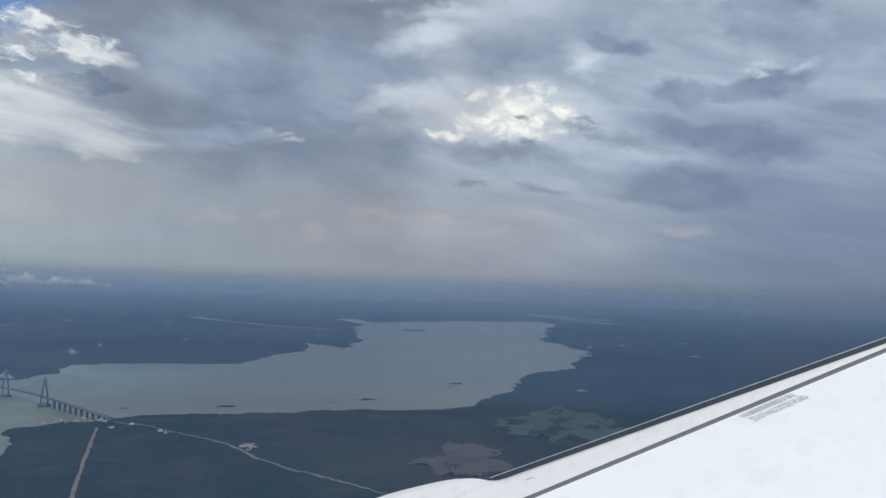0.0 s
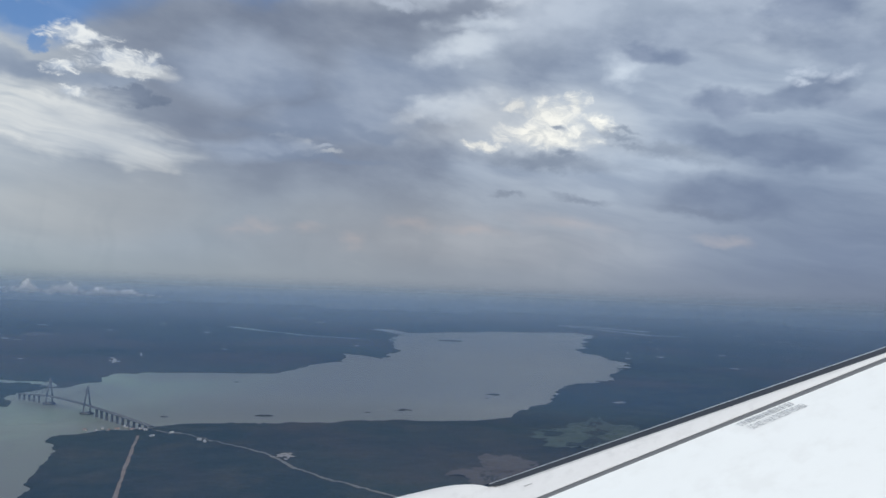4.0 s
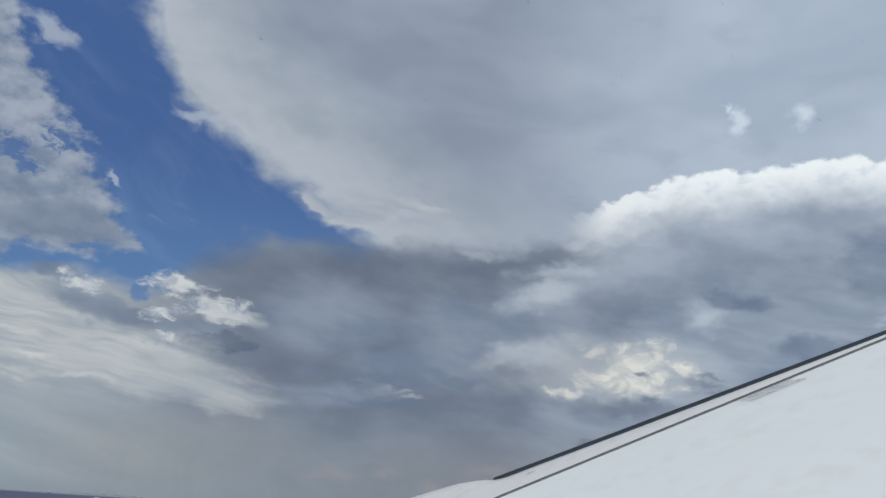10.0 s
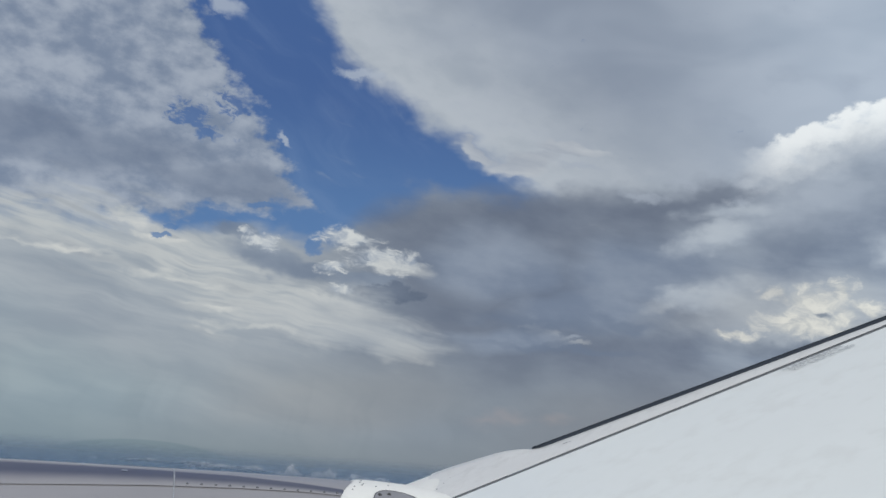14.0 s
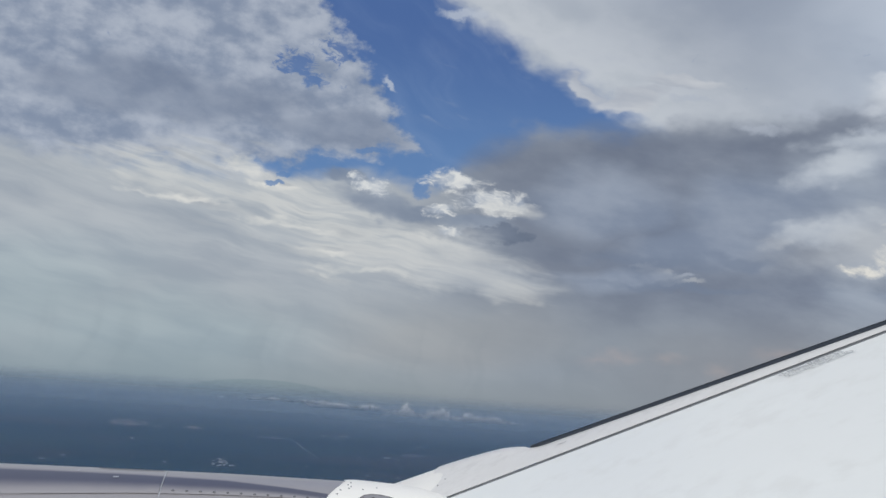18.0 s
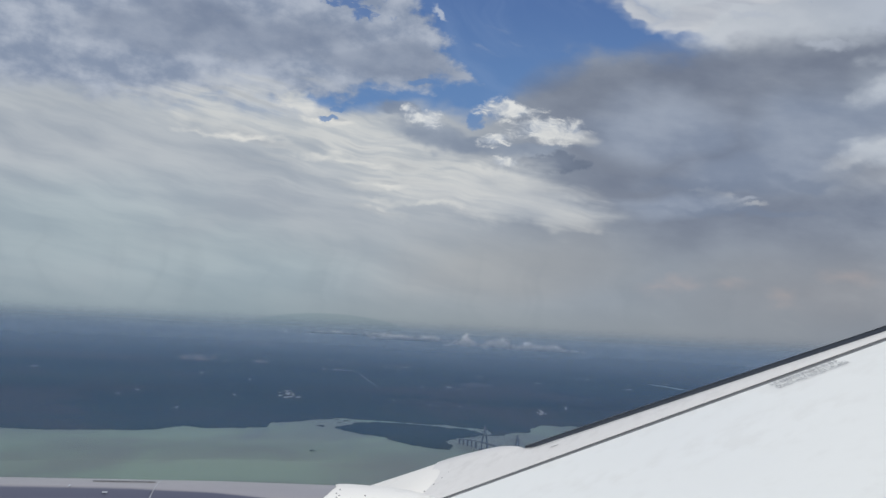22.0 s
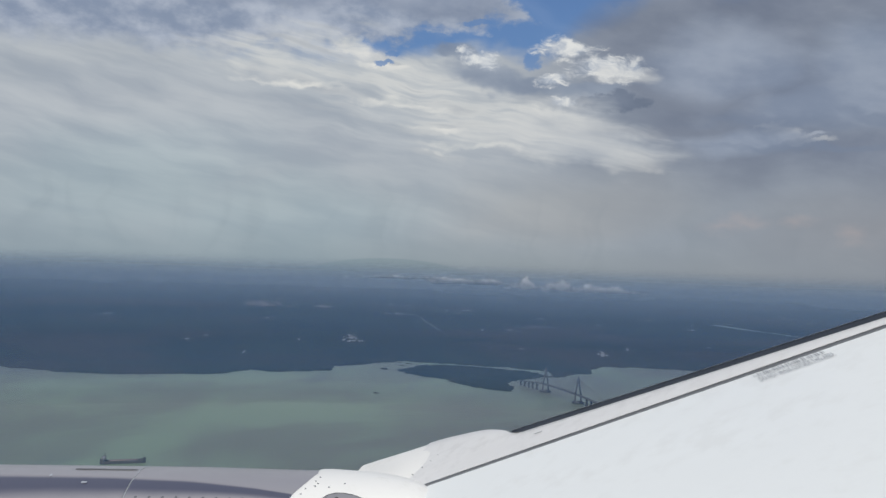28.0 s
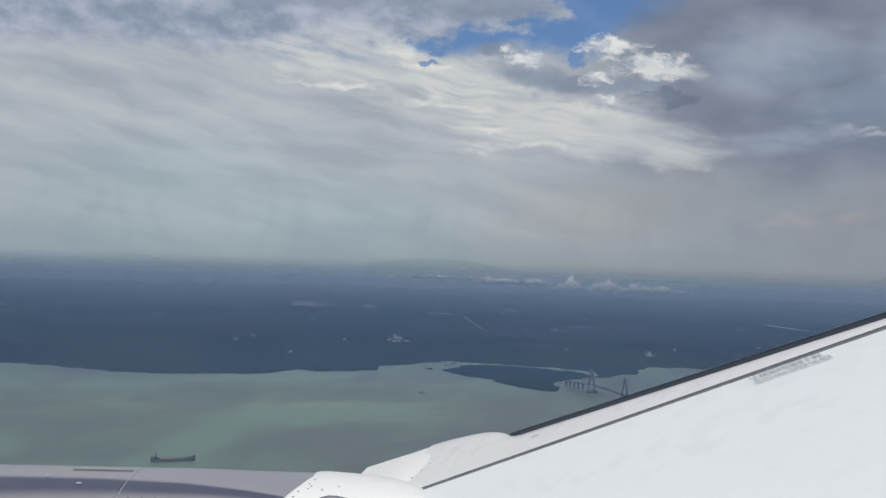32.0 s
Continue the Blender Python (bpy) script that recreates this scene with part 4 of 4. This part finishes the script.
# ---------------------------------------------------------------- tracks, clearings and fields on the land
def draped(name, pts, mat, label, category, kind="structure", low=0.0, high=0.7):
    """A patch laid over the forest floor, here and there lost under the crowns; pts gives its grid."""
    uneven = random.Random(len(pts) + len(label))
    arr = np.array(pts, float)
    z = land_height(arr[..., 0], arr[..., 1])
    tufts = np.clip(1.8 * fbm(arr[..., 0] / 8, arr[..., 1] / 16, 4) - 0.3, 0, 1)
    rows = [[(x, y, max(0.4, h) + low + (high - low) * (0.75 * f + 0.25 * uneven.random())) for (x, y), h, f in zip(r, hr, fr)] for r, hr, fr in zip(arr, z, tufts)]
    ob = part(name, sheet(rows), mat, None)
    return tagged(ob, label, category, kind=kind)


def track(name, pts, width, mat, label, seed):
    fade = random.Random(seed)
    l = r = width * 0.7
    rows = []
    pts = [Vector(p) for p in pts]
    for a, b in zip(pts, pts[1:]):
        n2 = (b - a).orthogonal().normalized()
        for k in range(22):
            c = a.lerp(b, k / 21)
            worn = 0.45 if fade.random() < 0.2 else 1.0
            l = 0.6 * l + 0.4 * width * worn * fade.uniform(0.3, 1.2)
            r = 0.6 * r + 0.4 * width * worn * fade.uniform(0.3, 1.2)
            rows.append([tuple(c + n2 * l), tuple(c), tuple(c - n2 * r)])
    return draped(name, rows, mat, label, "dirt road", low=-0.15, high=0.75)


def patch(name, x, y, a, b, turn, mat, label, seed):
    random.seed(seed)
    tiles = []
    size = 0.62 if mat is SAND and a > 10 else 1.0
    for _ in range(24 if a > 6 else 10):
        q, f = random.uniform(0, 6.3), random.uniform(0.0, 0.72)
        tiles.append((x + f * (a * math.cos(q) * math.cos(turn) - b * math.sin(q) * math.sin(turn)), y + f * (a * math.cos(q) * math.sin(turn) + b * math.sin(q) * math.cos(turn)), a * size * random.uniform(0.10, 0.34), b * size * random.uniform(0.08, 0.26)))
    bm = bmesh.new()
    ring = []
    for cx, cy, sa, sb in tiles:
        for i in range(15):
            t, w = 2 * math.pi * i / 15, random.uniform(0.6, 1.15)
            u, v = sa * w * math.cos(t), sb * w * math.sin(t)
            ring.append((cx + u * math.cos(turn) - v * math.sin(turn), cy + u * math.sin(turn) + v * math.cos(turn)))
    ring = np.array(ring)
    z = np.maximum(0.4, land_height(ring[:, 0], ring[:, 1])) + 0.8
    vs = [bm.verts.new((p[0], p[1], h)) for p, h in zip(ring, z)]
    for i in range(len(tiles)):
        bm.faces.new(vs[15 * i:15 * i + 15])
    if mat is not FIELD and mat is not BROWN:
        return tagged(part(name, bm, mat, None, smooth=False), label, "clearing", kind="structure")
    bm.free()
    ph = [random.uniform(0, 6.3) for _ in range(4)]
    rows = []
    for i in range(121):
        t = 2 * math.pi * i / 120
        w = 1 + 0.22 * math.sin(2 * t + ph[0]) + 0.18 * math.sin(3 * t + ph[1]) + 0.12 * math.sin(5 * t + ph[2]) + 0.1 * math.sin(9 * t + ph[3])
        row = []
        w *= random.uniform(0.88, 1.08) if 0 < i < 120 else 1.0
        for k in range(15):
            u, v = a * w * math.cos(t) * k / 14, b * w * math.sin(t) * k / 14
            row.append((x + u * math.cos(turn) - v * math.sin(turn), y + u * math.sin(turn) + v * math.cos(turn)))
        rows.append(row)
    return draped(name, rows, mat, label, "clearing", low=-0.75, high=1.1)


track("dirt_road", [(-206, 540), (-188, 482), (-171, 430), (-157, 387), (-138, 335)], 1.35, EARTH, "pale straight earth road cut through the forest", 1)
track("dirt_road", [(-205, 562), (-186, 556), (-168, 542), (-149, 527), (-117, 499), (-94, 467), (-68, 440), (-48, 424), (-28, 407), (10, 375)], 1.5, TRACK, "sandy road bending along the wooded shore", 2)
for x, y, a, b, mat, lab, nm in (
        (88, 610, 36, 80, FIELD, "dull green plantation field in the forest", "plantation"), (16, 482, 26, 36, BROWN, "brown cleared ground in the forest", "clearing"),
        (-106, 492, 8, 14, SAND, "pale sandy clearing beside the road", "clearing"), (-212, 566, 11, 7, SAND, "sandy bridge landing on the shore", "clearing"),
        (-262, 500, 3, 4, SAND, "small pale yard in the trees", "clearing"), (126, 800, 8, 12, SAND, "small pale yard near the shore", "clearing"),
        (-1405, 1448, 50, 150, EARTH, "reddish bare earth clearing", "clearing"), (-1270, 1491, 30, 80, EARTH, "reddish bare earth clearing", "clearing"),
        (-722, 907, 17, 90, SAND, "pale settlement clearing", "clearing"), (-676, 871, 8, 24, SAND, "pale settlement clearing", "clearing"),
        (-678, 673, 5, 18, SAND, "pale landing on the river shore", "clearing"), (-1362, 2470, 42, 190, SAND, "bright far clearing in the haze", "clearing"),
        (-2010, 2399, 35, 150, SAND, "pale far clearing", "clearing"), (-680, 1357, 22, 40, BROWN, "brown clearing in the forest", "clearing"),
        (-405, 983, 8, 44, SAND, "pale yard by the creek", "clearing"), (-1020, 1684, 26, 60, SAND, "pale far clearing", "clearing"),
        (-406, 1064, 3, 32, SAND, "small pale yard in the trees", "clearing"), (-1020, 1426, 46, 50, SAND, "pale strip of cleared land", "clearing"), (-2071, 2393, 60, 90, EARTH, "reddish far clearing", "clearing")):
    tn = math.atan2(-x, y)
    patch(nm, x, y, a, b, tn, mat, lab, int(abs(x) + a))
track("dirt_road", [(-1086, 1438), (-1034, 1435), (-948, 1398), (-835, 1256), (-740, 1146)], 1.7, TRACK, "pale road through the far forest", 5)

# small far yards and landings, too many to tell apart
random.seed(21)
bm = bmesh.new()
for _ in range(150):
    brg, dip = random.uniform(-24, 66), random.choice((random.uniform(1.5, 3.2), random.uniform(1.5, 6.0)))
    r = 100 / math.tan(radians(dip))
    x, y = -math.sin(radians(brg)) * r, math.cos(radians(brg)) * r
    if shore(np.array([x]), np.array([y]))[0] < 14:
        continue
    w, d = r * random.uniform(0.0008, 0.006), r * random.uniform(0.004, 0.012)
    z = float(land_height(np.array([x]), np.array([y]))[0]) + 1.0
    vs = []
    for k in range(9):
        t = 2 * math.pi * k / 9
        q = random.uniform(0.5, 1.1)
        u, v = w * q * math.cos(t), d * q * math.sin(t)
        c, sn = math.cos(radians(brg)), math.sin(radians(brg))
        vs.append(bm.verts.new((x + u * c - v * sn, y + u * sn + v * c, z)))
    bm.faces.new(vs)
tagged(part("far_clearings", bm, SAND, None, smooth=False), "scattered pale yards and clearings in the far forest", "clearings", kind="stuff")

# low cloud lying on the far forest
def puff_material():
    m, N = material("low_cloud")
    pos = N.add("ShaderNodeNewGeometry").outputs["Position"]
    fade = N.t.nodes.new("ShaderNodeAttribute")
    fade.attribute_name = "fade"
    n = N.noise(N.scaled(pos, 1, 1, 1.6), 0.07, 6.0, 0.62).outputs[0]
    a = N.smooth(N.math("ADD", fade.outputs["Fac"], N.math("MULTIPLY", N.math("SUBTRACT", n, 0.5), 2.0)), 0.10, 0.95, 0.9)
    d = N.add("ShaderNodeBsdfDiffuse", inp={0: (0.74, 0.75, 0.76, 1)})
    tl = N.add("ShaderNodeBsdfTranslucent", inp={0: (0.74, 0.75, 0.76, 1)})
    both = N.add("ShaderNodeMixShader", inp={0: 0.4, 1: d.outputs[0], 2: tl.outputs[0]})
    tr = N.add("ShaderNodeBsdfTransparent")
    mx = N.add("ShaderNodeMixShader", inp={0: a, 1: tr.outputs[0], 2: both.outputs[0]})
    N.add("ShaderNodeOutputMaterial", inp={0: mx.outputs[0]})
    return m


PUFF = puff_material()
random.seed(9)
for brg, dip, wide, tall in ((26.6, 1.12, 150, 34), (22.6, 1.25, 170, 24), (30.6, 1.0, 190, 20), (35.5, 0.85, 240, 14)):
    wide, tall = wide * 0.6, tall * 0.95
    r = 1560.0 + 6 * (brg - 20)
    z0 = 100 - r * math.tan(radians(dip))
    rows, fades = [], []
    lump = [random.uniform(0.45, 1.0) for _ in range(9)]
    for i in range(33):
        u = i / 32 * 2 - 1
        q = min(7.999, (u + 1) * 4)
        e = q % 1
        h = (lump[int(q)] + (lump[int(q) + 1] - lump[int(q)]) * e * e * (3 - 2 * e)) * (1 - u * u) ** 0.6
        row = []
        for k in range(9):
            v = k / 8
            bulge = 9 * math.sin(math.pi * v) * h
            row.append((u * wide, -bulge, tall * (v - 0.3)))
            fades.append(max(0.0, min(1.0, 1.5 * (1 - u * u))) * max(0.0, min(1.0, 4 * v)) * max(0.0, min(1.0, 2.2 * (h - v * 0.9))))
        rows.append(row)
    bm = sheet(rows)
    c, sn = math.cos(radians(brg)), math.sin(radians(brg))
    bm.transform(Matrix.Translation((-sn * r, c * r, z0)) @ Matrix.Rotation(radians(brg), 4, "Z"))
    ob = part("low_cloud", bm, PUFF)
    ob.data.attributes.new("fade", "FLOAT", "POINT").data.foreach_set("value", fades)
    tagged(ob, "thin white cloud rag drifting low over the far forest", "cloud", "low clouds", "structure")

# ---------------------------------------------------------------- barge on the river mouth
ship = thing("cargo_barge", "long dark cargo barge with a stern deckhouse, lying in green water", "ship", (-360, 281, 0))
ship.rotation_euler = (0, 0, radians(52.8))
L, Wd = 21.0, 3.6
rows = []
for i in range(25):
    u = i / 24
    x = L * (u - 0.5)
    w = Wd / 2 * min(1, (1 - (2 * abs(u - 0.5)) ** 6) + 0.35)
    top = 1.5 + 1.0 * max(0, (0.12 - u) / 0.12) + 1.1 * max(0, (u - 0.9) / 0.1)
    rows.append([(x, -w * 0.8, -0.6), (x, -w, 0.3), (x, -w, top), (x, -w + 0.25, top), (x, -w + 0.25, top - 0.5), (x, w - 0.25, top - 0.5), (x, w - 0.25, top), (x, w, top), (x, w, 0.3), (x, w * 0.8, -0.6)])
part("hull", sheet(rows), HULL, ship, smooth=False)
part("hatch_cover", box((13, 2.4, 0.6), (0.3, 0, 1.4), 0, 0.1), DECK, ship, "rusty brown hatch cover")
part("deckhouse", box((2.2, 2.8, 2.2), (-8.6, 0, 2.6), 0, 0.1), HOUSEPAINT, ship)
part("mast", rods([((-8.2, 0, 3.6), (-8.2, 0, 6.0))], 0.12), HOUSEPAINT, ship)
part("foremast", rods([((9.4, 0, 1.5), (9.4, 0, 3.6))], 0.1), HOUSEPAINT, ship)

# ---------------------------------------------------------------- small boats on the water
def small_boat(x, y, turn, length, label):
    boat = thing("small_boat", label, "boat", (x, y, 0), "small boats on the water")
    boat.rotation_euler = (0, 0, radians(turn))
    rows = []
    for i in range(13):
        u = i / 12
        w = 0.16 * length * (1 - max(0.0, (u - 0.55) / 0.45) ** 2) * (0.8 + 0.2 * min(1.0, u * 4))
        top = 0.09 * length * (1 + 0.5 * max(0.0, u - 0.6))
        rows.append([(length * (u - 0.5), -w * 0.6, -0.2), (length * (u - 0.5), -w, top), (length * (u - 0.5), w, top), (length * (u - 0.5), w * 0.6, -0.2)])
    part("hull", sheet(rows), HULL, boat, smooth=False)
    part("cabin", box((0.26 * length, 0.2 * length, 0.14 * length), (-0.14 * length, 0, 0.15 * length), 0, 0.02 * length), HOUSEPAINT, boat)
    part("mast", rods([((0.05 * length, 0, 0.08 * length), (0.05 * length, 0, 0.4 * length))], 0.02 * length), HOUSEPAINT, boat)


small_boat(-221, 627, 20, 5.0, "small grey boat moored off the wooded lake shore")
small_boat(-237, 950, 100, 6.0, "small pale boat close to the far lake shore")
small_boat(-414, 555, 35, 5.0, "small dark boat at anchor in green shallows")

# ---------------------------------------------------------------- village at the bridge landing
ROOFS = [surface(n, col, 0.8, var=0.25, scale=0.6, dirt=d, dirt_amount=0.5) for n, col, d in (
    ("grey_tin_roof", (0.24, 0.25, 0.26), (0.14, 0.13, 0.12)), ("rust_tin_roof", (0.20, 0.14, 0.11), (0.12, 0.09, 0.08)), ("pale_tin_roof", (0.38, 0.38, 0.37), (0.2, 0.2, 0.19)))]
PLASTER = surface("village_plaster", (0.34, 0.33, 0.31), 0.9, var=0.15, scale=0.8)


def village_house(x, y, long, wide, turn, roof):
    z = max(0.3, float(land_height(np.array([x]), np.array([y]))[0])) - 0.3
    house = thing("village_house", ("low village house with a grey tin roof", "low village house with a rusty tin roof", "low village house with a pale tin roof")[roof], "house", (x, y, z), "houses at the bridge landing")
    house.rotation_euler = (0, 0, radians(turn))
    high = 0.9
    part("wall", box((long, wide, high), (0, 0, high / 2)), PLASTER, house, smooth=False)
    a, b, top, eave = long / 2 + 0.12, wide / 2 + 0.12, high + 0.38 * wide, high - 0.05
    rows = [[(s, -b, eave), (s, 0, top), (s, b, eave), (s, b - 0.06, eave - 0.04), (s, 0, top - 0.08), (s, -b + 0.06, eave - 0.04), (s, -b, eave)] for s in (-a, a)]
    part("roof", sheet(rows), ROOFS[roof], house, smooth=False)
    part("door", box((0.16, 0.05, 0.3), (0.1 * long, -wide / 2 - 0.02, 0.15)), DARK, house, smooth=False)


random.seed(33)
for x, y in ((-248, 560), (-240, 558), (-241, 570), (-233, 560), (-229, 564), (-229, 578), (-221, 568), (-214, 566), (-209, 561), (-198, 542), (-191, 557), (-166, 534), (-162, 532)):
    village_house(x, y, random.uniform(2.0, 3.6), random.uniform(1.3, 2.0), random.uniform(0, 180), random.randrange(3))
